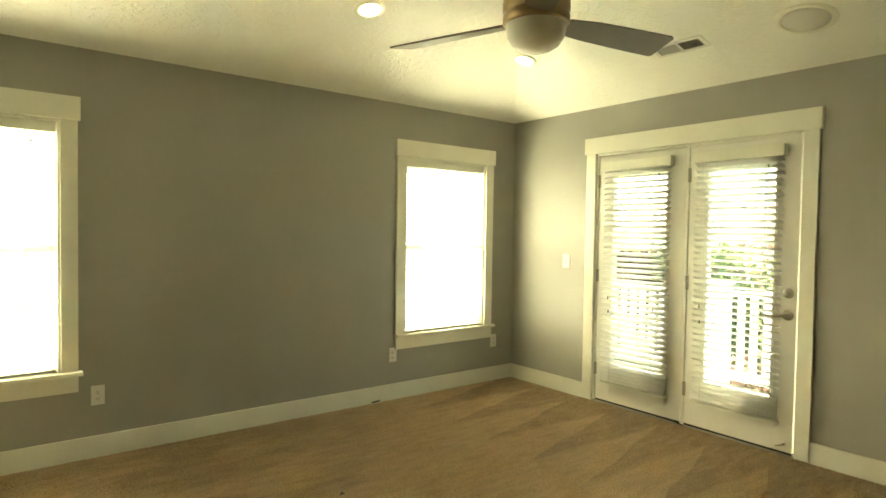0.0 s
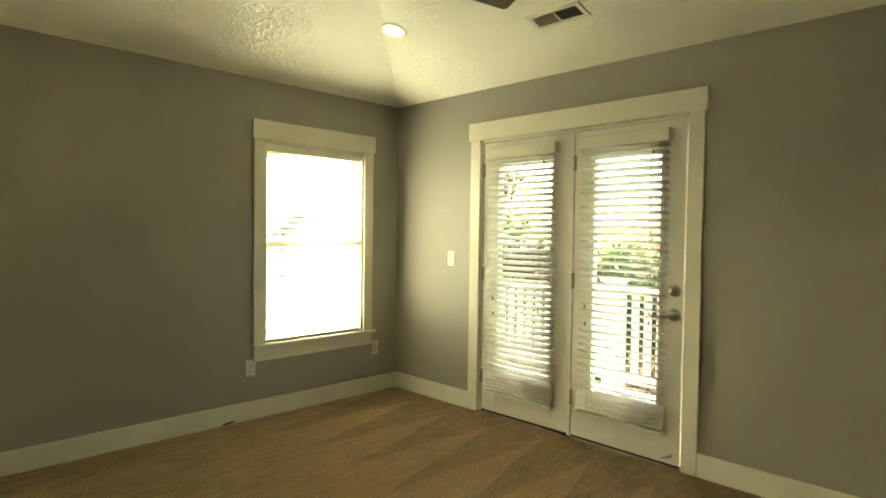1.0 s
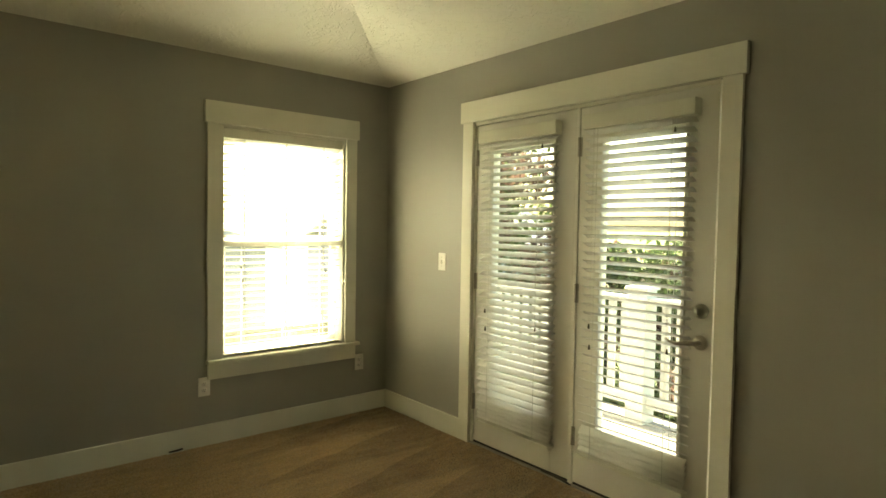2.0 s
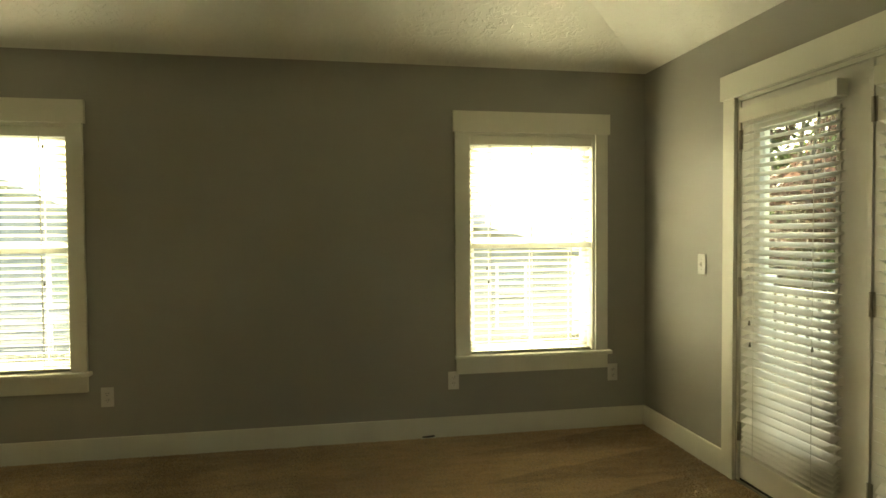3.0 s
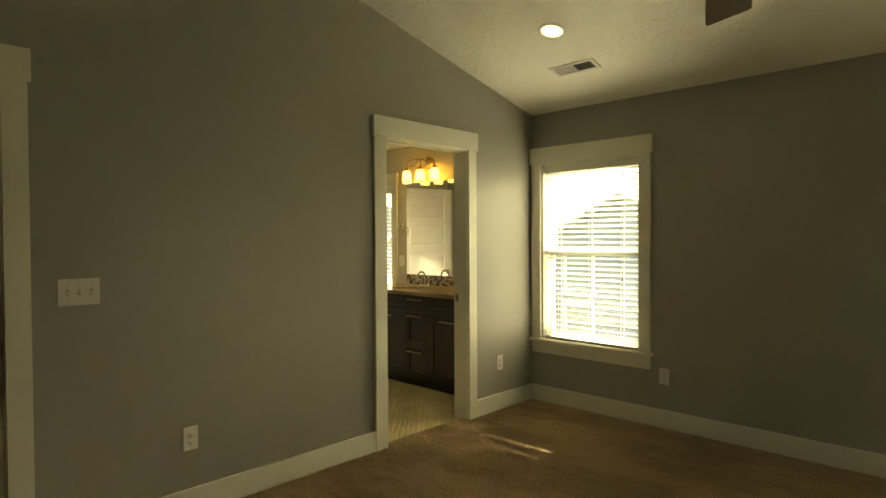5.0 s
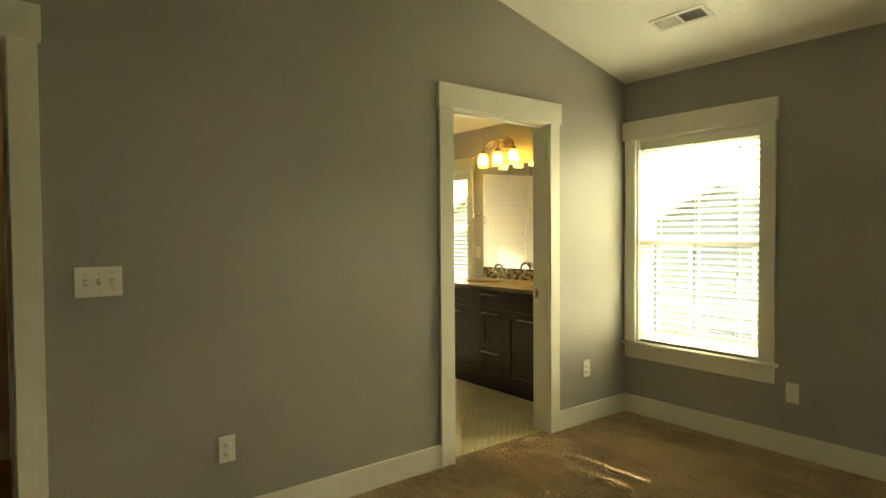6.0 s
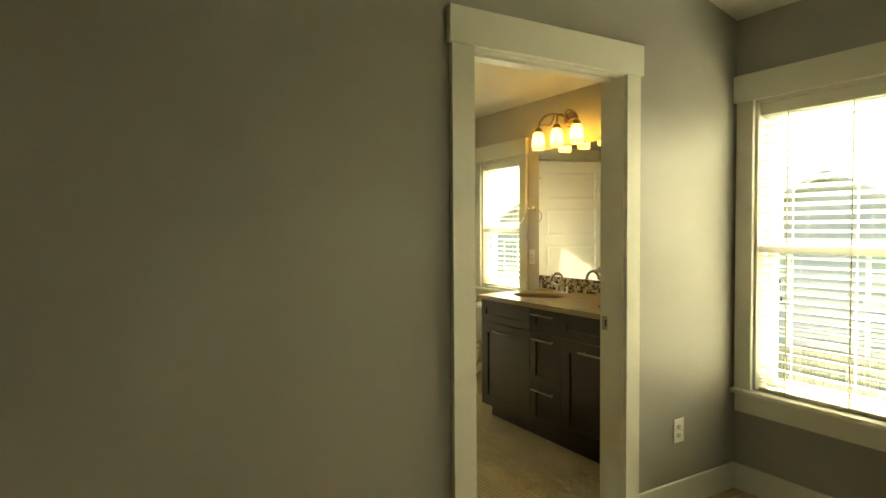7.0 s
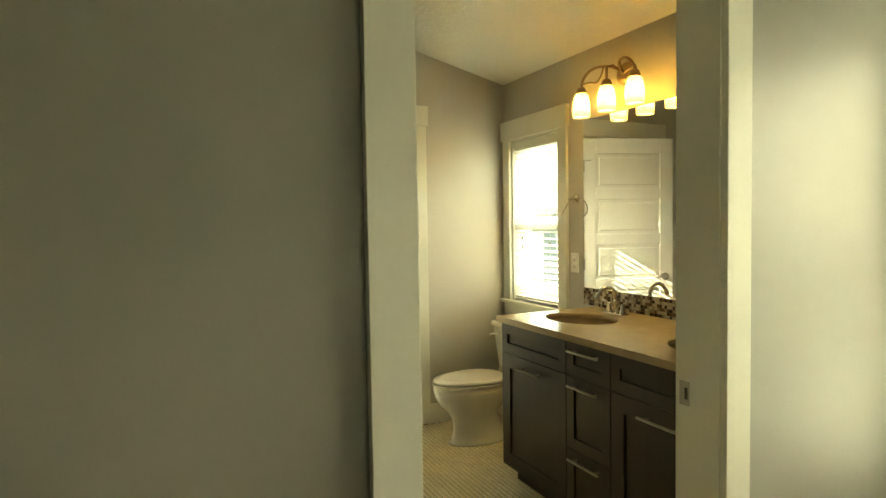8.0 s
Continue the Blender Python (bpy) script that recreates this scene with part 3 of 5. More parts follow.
LW = 0.742
french_leaf(EAST(FD[1] - 0.024, 0.022, XE + 0.008), LW + 0.012, "white full-glass french door leaf, closed", False)
bm = bmnew()
box(bm, 0.024 + LW + 0.016, 0.024 + LW + 0.040, 0.002, 0.07, 0.006, DOORH - 0.021, 0.003)
part("mullion", bm, DOORP, d1)
bm = bmnew()
tube(bm, [(0.60, -0.003, 0.012), (0.68, -0.008, 0.017), (0.74, -0.014, 0.020), (0.785, -0.011, 0.012), (0.812, -0.006, 0.004)], [0.003, 0.005, 0.007, 0.006, 0.003], 8)
part("weatherstrip", bm, SLOT, d1, "loose black rubber weatherstrip")
AJAR = 1.2
HINGE = EAST(FD[1] - 0.024 - LW - 0.044, 0.022, XE + 0.008) @ pose(0, 0, 0, 0, 0, -AJAR)
french_leaf(HINGE, 0.737, "white full-glass french door leaf, slightly ajar", True)
blind(EAST(FD[1] - 0.024, 0.022, XE + 0.008) @ Matrix.Translation((0.070, -0.030, 1.945)), 0.592, 1.80, "white slat blind on the fixed french door leaf", 29.0, box_h=0.075, box_y=(-0.034, 0.022), cords=(0.17, 0.80), seed=12, stack=5, material=DOORSLAT, gather=(0.026, 40.0), box_over=0.006)
blind(HINGE @ Matrix.Translation((0.060, -0.030, 1.945)), 0.595, 1.775, "white slat blind on the ajar french door leaf", -24.0, box_h=0.075, box_y=(-0.034, 0.022), cords=(0.15, 0.83), seed=14, stack=4, material=DOORSLAT, gather=(0.030, 50.0), box_over=0.006)

# doorways in the west wall
WEST = lambda y, z=0.0, x=XW: pose(x, y, z, 0, 0, 90)


def doorway(name, m, w, depth, label, left=0.092, right=0.092, stops=True):
    d = thing(name, m, label, kind="structure")
    casing(d, w, 0, DOORH, left=left, right=right, over=0.012)
    bm = bmnew()
    for q in ((0, 0.004, -0.005, DOORH), (w - 0.004, w, -0.005, DOORH), (0.004, w - 0.004, DOORH - 0.004, DOORH)):
        box(bm, q[0], q[1], -0.001, depth + 0.001, q[2], q[3])
    if stops:
        for q in ((0.004, 0.016, 0, DOORH - 0.004), (w - 0.016, w - 0.004, 0, DOORH - 0.004)):
            box(bm, q[0], q[1], 0.040, 0.075, q[2], q[3], 0.001)
    box(bm, 0.016, w - 0.016, 0.040, 0.075, DOORH - 0.016, DOORH - 0.004, 0.001)
    part("jamb", bm, TRIM, d)
    for x0, x1 in ((-0.09, 0.0), (w, w + 0.09)):
        bm = bmnew()
        box(bm, x0, x1, depth, depth + 0.02, 0, DOORH, 0.002)
        part("side_casing", bm, TRIM, d)
    bm = bmnew()
    box(bm, -0.12, w + 0.12, depth, depth + 0.028, DOORH, DOORH + 0.132, 0.003)
    part("head_casing", bm, TRIM, d)
    return d


d2 = doorway("door_2", WEST(BD[0]), BD[1] - BD[0], 0.12, "white trimmed open doorway to the bathroom", left=0.098, right=0.085, stops=False)
bm = bmnew()
w2 = BD[1] - BD[0]
box(bm, w2 - 0.0062, w2 - 0.0035, 0.090, 0.1215, 0.888, 0.952, 0.0005)
part("strike_plate", bm, NICKEL, d2, "small nickel strike plate")
bm = bmnew()
box(bm, w2 - 0.0068, w2 - 0.0060, 0.094, 0.104, 0.905, 0.936)
part("latch_hole", bm, SLOT, d2)
d3 = doorway("door_3", WEST(CD[0]), CD[1] - CD[0], 0.12, "white trimmed doorway to a dark hall")
bm = bmnew()
w3 = CD[1] - CD[0]
box(bm, w3 - 0.0062, w3 - 0.0035, 0.012, 0.036, 0.90, 0.97, 0.0005)
part("strike_plate", bm, BRONZE, d3, "dark strike plate")

# ---- hall beyond the second doorway ----
bm = bmnew()
slab_with_holes(bm, -1.0, 1.15, -0.05, 2.5, -1.42, -1.30, [], "y")
solo("wall_hall_far", bm, HALLWALL_DIM, "hall wall with dim reddish light in its brown colour", kind="structure")
bm = bmnew()
box(bm, -1.30, BXE, 1.05, 1.15, -0.05, 2.5)
box(bm, -1.30, BXE, -1.10, -1.0, -0.05, 2.5)
solo("wall_hall_side", bm, HALLWALL_DIM, "hall side walls with dim reddish light in their brown colour", kind="structure")
bm = bmnew()
box(bm, -1.30, BXE, -1.0, 1.05, 2.42, 2.5)
solo("ceiling_hall", bm, CEIL, "hall ceiling in shade", kind="structure")
bm = bmnew()
box(bm, -1.30, BXE + 0.061, -1.0, 1.05, -0.028, -0.004)
solo("floor_hall", bm, CARPET, "brown hall carpet in shade", kind="structure")
baseboard("white baseboard of the hall", [(-1.30, 1.05, BXE, 1.05, 0, -1), (-1.30, 0.95, -1.30, 1.034, 1, 0)])
d5 = thing("door_5", pose(-1.30, 0.0, 0, 0, 0, 90), "white trimmed closed door in the hall", kind="structure")
casing(d5, 0.80, 0, DOORH)
bm = bmnew()
box(bm, 0.002, 0.798, -0.004, 0.0, 0, DOORH - 0.002, 0.001)
part("door_panel", bm, DOORP, d5)
hl = thing("hall_light", Matrix.Translation((-0.45, 0.45, 2.42)), "small warm hall ceiling light", "ceiling light")
bm = bmnew()
lathe(bm, [(0, 0), (0.11, 0), (0.11, -0.02), (0, -0.02)], 20)
part("base", bm, BRONZE, hl)
bm = bmnew()
lathe(bm, [(0.10, -0.02), (0.09, -0.05), (0.05, -0.075), (0, -0.082)], 20)
part("dome", bm, mat("hall_lamp_glass", (0.8, 0.7, 0.5), 0.4, emit=(1.0, 0.45, 0.16), power=0.8), hl)


# ---- bedroom: ceiling fixtures ----
def slope_n(x, y, turn=0.0):
    """Pose on the ceiling plane that rises from the north wall; local z points out of the ceiling into the room."""
    return Matrix.Translation((x, y, EAVE + PITCH * (YN - y))) @ pose(0, 0, 0, -math.degrees(math.atan(PITCH)), 0, 0) @ pose(0, 0, 0, 180, 0, turn)


def slope_e(x, y, turn=0.0):
    return Matrix.Translation((x, y, EAVE + PITCH * (XE - x))) @ pose(0, 0, 0, 0, math.degrees(math.atan(PITCH)), 0) @ pose(0, 0, 0, 180, 0, turn)


def recessed_light(m):
    r = thing("recessed_light", m, "round recessed ceiling light, lit, white trim", "ceiling light", "recessed ceiling lights")
    bm = bmnew()
    lathe(bm, [(0.066, 0.0), (0.066, 0.004), (0.070, 0.007), (0.086, 0.006), (0.092, 0.001), (0.092, -0.002)], 36)
    part("trim_ring", bm, TRIM, r)
    bm = bmnew()
    lathe(bm, [(0, 0.0035), (0.066, 0.0025), (0.066, -0.001)], 36)
    part("lens", bm, CANLIT, r, "glowing warm white lens")
    return r


can = recessed_light(slope_n(1.28, 3.443))
copy_thing(can, slope_n(2.816, 3.44))
copy_thing(can, slope_e(4.146, 3.488))


def ceiling_vent(m):
    """Stamped register, 34 x 13 cm, two banks of slats."""
    v = thing("ceiling_vent", m, "white metal ceiling register with two slat banks", "air vent", "ceiling registers")
    a, b = 0.172, 0.068
    bm = bmnew()
    for q in ((-a, a, -b, -b + 0.022), (-a, a, b - 0.022, b), (-a, -a + 0.028, -b + 0.022, b - 0.022), (a - 0.028, a, -b + 0.022, b - 0.022), (-0.006, 0.006, -b + 0.022, b - 0.022)):
        box(bm, q[0], q[1], q[2], q[3], 0.0, 0.007, 0.002)
    part("frame", bm, GREYMETAL, v)
    # flat near-black sheet behind the slats, painted as the duct's shade
    bm = bmnew()
    box(bm, -a + 0.02, a - 0.02, -b + 0.015, b - 0.015, 0.0, 0.001)
    part("duct_opening", bm, VENTSHADE, v)
    for side, lean in ((-1, -48), (1, 48)):
        for k in range(11):
            bm = bmnew()
            box(bm, -0.0006, 0.0006, -b + 0.022, b - 0.022, -0.0045, 0.0045, m=pose(side * (0.014 + k * 0.0122), 0, 0.0045, 0, lean, 0))
            part("slat", bm, GREYMETAL, v)
    return v


vent = ceiling_vent(slope_n(1.165, 3.897))
copy_thing(vent, slope_e(4.46, 2.452, 90))

sp = thing("ceiling_speaker", slope_e(4.50, 1.751), "round white in-ceiling speaker with a mesh grille", "speaker")
bm = bmnew()
lathe(bm, [(0.118, 0.0), (0.118, 0.006), (0.124, 0.010), (0.146, 0.007), (0.152, 0.0)], 48)
part("trim_ring", bm, TRIM, sp)
bm = bmnew()
lathe(bm, [(0, 0.013), (0.08, 0.0115), (0.116, 0.006), (0.118, 0.001)], 48)
part("grille", bm, GRILLE, sp, "pale grey mesh grille")

FX, FY = 2.776, 2.078
FZ = EAVE + PITCH * (XE - FX)
fan = thing("ceiling_fan", Matrix.Translation((FX, FY, 0)), "three-blade ceiling fan, brushed bronze with dark blades", "ceiling fan")
bm = bmnew()
lathe(bm, [(0, FZ + 0.02), (0.075, FZ + 0.02), (0.075, FZ - 0.045), (0.05, FZ - 0.075), (0.016, FZ - 0.09), (0, FZ - 0.09)], 32)
part("canopy", bm, BRONZE, fan)
bm = bmnew()
tube(bm, [(0, 0, FZ - 0.08), (0, 0, 2.46)], 0.0135, 14)
part("downrod", bm, BRONZE, fan)
bm = bmnew()
lathe(bm, [(0, 2.47), (0.04, 2.47), (0.06, 2.455), (0.118, 2.445), (0.132, 2.43), (0.134, 2.325), (0.128, 2.318), (0.128, 2.308), (0.134, 2.302), (0.134, 2.268), (0.128, 2.262), (0.128, 2.254), (0.133, 2.248), (0.133, 2.222), (0.126, 2.214), (0, 2.214)], 40)
part("motor_housing", bm, BRONZE, fan, "stepped brushed bronze housing")
bm = bmnew()
lathe(bm, [(0.120, 2.216), (0.120, 2.198), (0.113, 2.166), (0.094, 2.136), (0.062, 2.116), (0.03, 2.108), (0, 2.106)], 36)
part("globe", bm, GLOBE, fan, "frosted white glass bowl, unlit")
for ang in (108.6, -11.4, 228.6):
    turn = pose(0, 0, 2.232, 0, 0, ang) @ pose(0, 0, 0, -13, 0, 0)
    bm = bmnew()
    out = [(0.135, -0.052), (0.27, -0.072), (0.50, -0.082), (0.662, -0.086), (0.678, -0.078), (0.694, 0.064), (0.684, 0.078), (0.50, 0.074), (0.27, 0.064), (0.135, 0.048)]
    lo, hi = [[bm.verts.new((x, y, z)) for x, y in out] for z in (-0.004, 0.004)]
    bm.faces.new(list(reversed(lo))), bm.faces.new(hi)
    for k in range(len(out)):
        bm.faces.new((lo[k], lo[(k + 1) % len(out)], hi[(k + 1) % len(out)], hi[k]))
    bmesh.ops.transform(bm, matrix=turn, verts=bm.verts[:])
    bl = part("blade", bm, BLADE, fan, "dark brown wooden blade")
    bm = bmnew()
    box(bm, 0.10, 0.24, -0.020, 0.020, 0.004, 0.010, 0.002, m=turn)
    part("bracket", bm, BRONZE, bl)


# ---- bedroom: outlets and switches ----
def outlet(m, label="white duplex wall outlet above the baseboard"):
    o = thing("wall_outlet", m, label, "wall outlet", "wall outlets")
    bm = bmnew()
    box(bm, -0.036, 0.036, -0.006, 0.0, -0.059, 0.059, 0.0035)
    part("cover_plate", bm, PLATE, o)
    for z in (-0.020, 0.020):
        bm = bmnew()
        lathe(bm, [(0, 0.0085), (0.016, 0.0085), (0.0175, 0.006), (0.0175, 0.0)], 20, sy=0.85, m=Matrix.Translation((0, 0, z)) @ pose(0, 0, 0, 90))
        r = part("receptacle", bm, PLATE, o)
        bm = bmnew()
        for x in (-0.0062, 0.0062):
            box(bm, x - 0.0012, x + 0.0012, -0.0092, -0.0082, z - 0.001, z + 0.007)
        tube(bm, [(0, -0.0092, z - 0.008), (0, -0.0082, z - 0.008)], 0.0026, 8)
        part("slot", bm, SLOT, r)
    return o


def switch(m, gangs, label):
    s = thing("light_switch", m, label, "light switch")
    w = 0.036 + 0.023 * (gangs - 1)
    bm = bmnew()
    box(bm, -w, w, -0.006, 0.0, -0.059, 0.059, 0.0035)
    part("cover_plate", bm, PLATE, s)
    for k in range(gangs):
        x = (k - (gangs - 1) / 2) * 0.046
        bm = bmnew()
        box(bm, x - 0.0048, x + 0.0048, -0.018, -0.004, -0.004, 0.006, 0.0015, m=pose(0, 0, 0, -18 if k % 2 else 14))
        part("toggle", bm, PLATE, s)
        bm = bmnew()
        for z in (-0.030, 0.030):
            tube(bm, [(x, -0.0068, z), (x, -0.0055, z)], 0.003, 8)
        box(bm, x - 0.0062, x + 0.0062, -0.0064, -0.0058, -0.012, 0.012)
        part("screw", bm, NICKEL, s)
    return s


NORTH = lambda x, z: Matrix.Translation((x, YN, z))
o = outlet(NORTH(1.562, 0.37))
copy_thing(o, NORTH(3.668, 0.366))
copy_thing(o, NORTH(4.785, 0.370))
copy_thing(o, WEST(4.012, 0.374))
copy_thing(o, WEST(1.528, 0.379))
switch(EAST(3.794, 1.145), 1, "white single toggle switch on the grey wall")
switch(WEST(1.047, 1.15), 3, "white triple toggle switch plate on the grey wall")

# small black tube added to draw the dark gap at the baseboard's foot
bm = bmnew()
tube(bm, [(3.535, YN - 0.020, 0.012), (3.50, YN - 0.034, 0.014), (3.455, YN - 0.030, 0.012)], [0.006, 0.007, 0.005], 8)
solo("cable_stub", bm, SLOT, "short black piece added as the dark gap under the baseboard", "cable")
bm = bmnew()
tube(bm, [(2.478, 3.115, 0.008), (2.492, 3.122, 0.013), (2.506, 3.118, 0.009)], [0.003, 0.008, 0.003], 7)
solo("carpet_scrap", bm, DARKCLIP, "small dark scrap lying on the brown carpet", "scrap")

# ---- bathroom ----
bm = bmnew()
slab_with_holes(bm, BXW - 0.14, BXE + 0.02, -0.3, 3.3, BYN, BYN + 0.16, [(*BWIN, *BWZ)], "x")
solo("wall_bath_north", bm, BATHWALL_LIT, "grey painted bathroom wall with a window", kind="structure")
bm = bmnew()
slab_with_holes(bm, BYS, BYN, -0.3, 3.3, BXW - 0.12, BXW, [(*WD, -0.031, DOORH)], "y")
solo("wall_bath_west", bm, BATHWALL_LIT, "grey painted bathroom wall with a white door", kind="structure")
bm = bmnew()
box(bm, BXW - 0.12, BXE, BYS - 0.12, BYS, -0.3, 3.3)
solo("wall_bath_south", bm, BATHWALL_LIT, "plain grey bathroom wall", kind="structure")
bm = bmnew()
box(bm, BXE, BXE + 0.118, YN + 0.16, BYN + 0.16, -0.3, 3.3)
solo("wall_bath_corner", bm, SIDING, "outer corner of the bathroom bay", kind="structure")
BCN, BCS = (EAVE + PITCH * (YN - y) for y in (BYN + 0.05, BYS - 0.05))
bm = bmnew()
lo = [bm.verts.new(p) for p in ((BXW - 0.05, BYN + 0.05, BCN), (BXE + 0.02, BYN + 0.05, BCN), (BXE + 0.02, BYS - 0.05, BCS), (BXW - 0.05, BYS - 0.05, BCS))]
hi = [bm.verts.new(v.co + Vector((0, 0, 0.1))) for v in lo]
bm.faces.new(lo), bm.faces.new(hi)
for k in range(4):
    bm.faces.new((lo[k], lo[(k + 1) % 4], hi[(k + 1) % 4], hi[k]))
solo("ceiling_bath", bm, CEIL, "off-white sloping bathroom ceiling", kind="structure")
bm = bmnew()
box(bm, -3.5, -3.4, 2.9, 4.5, -0.05, 2.5)
box(bm, -3.4, BXW - 0.12, 2.9, 3.0, -0.05, 2.5)
box(bm, -3.4, BXW - 0.12, 4.4, 4.5, -0.05, 2.5)
box(bm, -3.4, BXW - 0.12, 3.0, 4.4, 2.42, 2.5)
solo("wall_closet", bm, WALL, "plain walls of the closet behind the bathroom door", kind="structure")

d4 = doorway("door_4", WEST(WD[0], 0, BXW), WD[1] - WD[0], 0.12, "white trimmed closet doorway in the bathroom")


def panel_door(m, w, h, label):
    """Five-panel door with its hinge side at x = 0, its face at y = 0, swinging towards negative y."""
    d = thing("panel_door", m, label, "door")
    t, st = 0.036, 0.105
    n, gap = 5, 0.085
    ph = (h - 0.12 - 0.20 - gap * (n - 1)) / n
    bm = bmnew()
    box(bm, 0, st, 0, t, 0, h, 0.002)
    box(bm, w - st, w, 0, t, 0, h, 0.002)
    z = 0.0
    for k in range(n + 1):
        top = 0.20 if k == 0 else (h if k == n else z + gap)
        box(bm, st, w - st, 0, t, z, top, 0.002)
        z = top + ph
    part("door_frame", bm, DOORP, d)
    for k in range(n):
        z0 = 0.20 + k * (ph + gap)
        bm = bmnew()
        box(bm, st, w - st, 0.012, t - 0.012, z0, z0 + ph)
        box(bm, st + 0.028, w - st - 0.028, 0.005, t - 0.005, z0 + 0.028, z0 + ph - 0.028, 0.004)
        part("door_panel", bm, DOORP, d)
    for z in (0.26, 1.03, 1.80):
        bm = bmnew()
        tube(bm, [(-0.006, -0.008, z - 0.045), (-0.006, -0.008, z + 0.045)], 0.0075, 10)
        box(bm, -0.004, 0.012, -0.0025, -0.0005, z - 0.045, z + 0.045)
        part("hinge", bm, NICKEL, d, "satin nickel hinge")
    bm = bmnew()
    lathe(bm, [(0, 0.012), (0.030, 0.008), (0.032, 0), (0, 0)], 20, m=pose(w - 0.065, 0, 0.92, 90))
    rose = part("rose", bm, NICKEL, d)
    bm = bmnew()
    tube(bm, [(w - 0.065, -0.01, 0.92), (w - 0.065, -0.05, 0.92), (w - 0.08, -0.056, 0.92), (w - 0.17, -0.054, 0.925)], [0.010, 0.010, 0.010, 0.007], 10)
    part("lever", bm, NICKEL, rose, "satin nickel lever handle")
    bm = bmnew()
    tube(bm, [(0.012, -0.01, 1.84), (0.05, -0.035, 1.84)], 0.004, 8)
    part("hinge_stop", bm, NICKEL, d)
    return d


panel_door(pose(BXW + 0.012, WD[1] - 0.004, 0.012, 0, 0, -90) @ pose(0, 0, 0, 0, 0, 18.5) @ Matrix.Diagonal((1, -1, 1, 1)), 0.738, 2.012, "white five-panel closet door standing ajar")

# vanity
VX0, VX1, VY = -1.250, 0.140, 3.985
VM = Matrix.Translation((VX0, VY, 0))
van = thing("vanity_cabinet", VM, "espresso shaker vanity cabinet with bar handles", "vanity")
vw, vd, vh = VX1 - VX0, BYN - VY - 0.002, 0.858
bm = bmnew()
box(bm, 0, 0.018, 0.020, vd, 0.10, vh, 0.001)
box(bm, vw - 0.018, vw, 0.020, vd, 0.10, vh, 0.001)
box(bm, 0.018, vw - 0.018, 0.020, vd, 0.10, 0.118)
box(bm, 0.018, vw - 0.018, vd - 0.012, vd, 0.118, vh)
box(bm, 0.018, vw - 0.018, 0.020, 0.038, 0.118, vh)
part("body", bm, ESPRESSO, van)
bm = bmnew()
box(bm, 0.0, vw, 0.090, vd - 0.01, -0.028, 0.10)
part("toe_kick", bm, ESPRESSO, van)


def shaker(parent, name, x0, x1, z0, z1, rail, handle):
    g = 0.0015
    x0, x1, z0, z1 = x0 + g, x1 - g, z0 + g, z1 - g
    bm = bmnew()
    slab_with_holes(bm, x0, x1, z0, z1, 0.0, 0.0195, [(x0 + rail, x1 - rail, z0 + rail, z1 - rail)], "x")
    bmesh.ops.recalc_face_normals(bm, faces=bm.faces[:])
    rims = [e for e in bm.edges if len(e.link_faces) == 2 and e.calc_face_angle() > 1]
    bmesh.ops.bevel(bm, geom=rims, offset=0.0014, segments=2, affect="EDGES", profile=0.6)
    p = part(name, bm, ESPRESSO, parent)
    bm = bmnew()
    box(bm, x0 + rail - 0.004, x1 - rail + 0.004, 0.0095, 0.0175, z0 + rail - 0.004, z1 - rail + 0.004)
    part("panel", bm, ESPRESSO, p)
    if handle:
        c, zz, l = (x0 + x1) / 2, z1 - (0.052 if name == "door" else 0.036), handle / 2
        bm = bmnew()
        tube(bm, [(c - l, -0.030, zz), (c + l, -0.030, zz)], 0.0058, 10)
        for x in (c - l * 0.72, c + l * 0.72):
            tube(bm, [(x, 0.0, zz), (x, -0.030, zz)], 0.0045, 8)
        part("bar_handle", bm, NICKEL, p, "satin nickel bar handle")


xs = (0.0, 0.550, 0.840, vw)
shaker(van, "drawer_front", xs[0], xs[1], 0.70, vh - 0.004, 0.052, 0)
shaker(van, "door", xs[0], xs[1], 0.10, 0.70, 0.074, 0.20)
for z0, z1 in ((0.70, vh - 0.004), (0.375, 0.70), (0.10, 0.375)):
    shaker(van, "drawer", xs[1], xs[2], z0, z1, 0.052, 0.20)
shaker(van, "drawer_front", xs[2], xs[3], 0.70, vh - 0.004, 0.052, 0)
shaker(van, "door", xs[2], xs[3], 0.10, 0.70, 0.074, 0.20)

# worktop with two round undermount basins
CT = thing("countertop", Matrix.Translation((VX0 - 0.018, VY - 0.022, vh)), "tan quartz worktop with two undermount basins", "countertop")
cw, cd = vw + 0.022, BYN - VY + 0.020
sinks = [(0.292, 0.325), (1.118, 0.325)]
SA, SB = 0.206, 0.160
bm = bmnew()


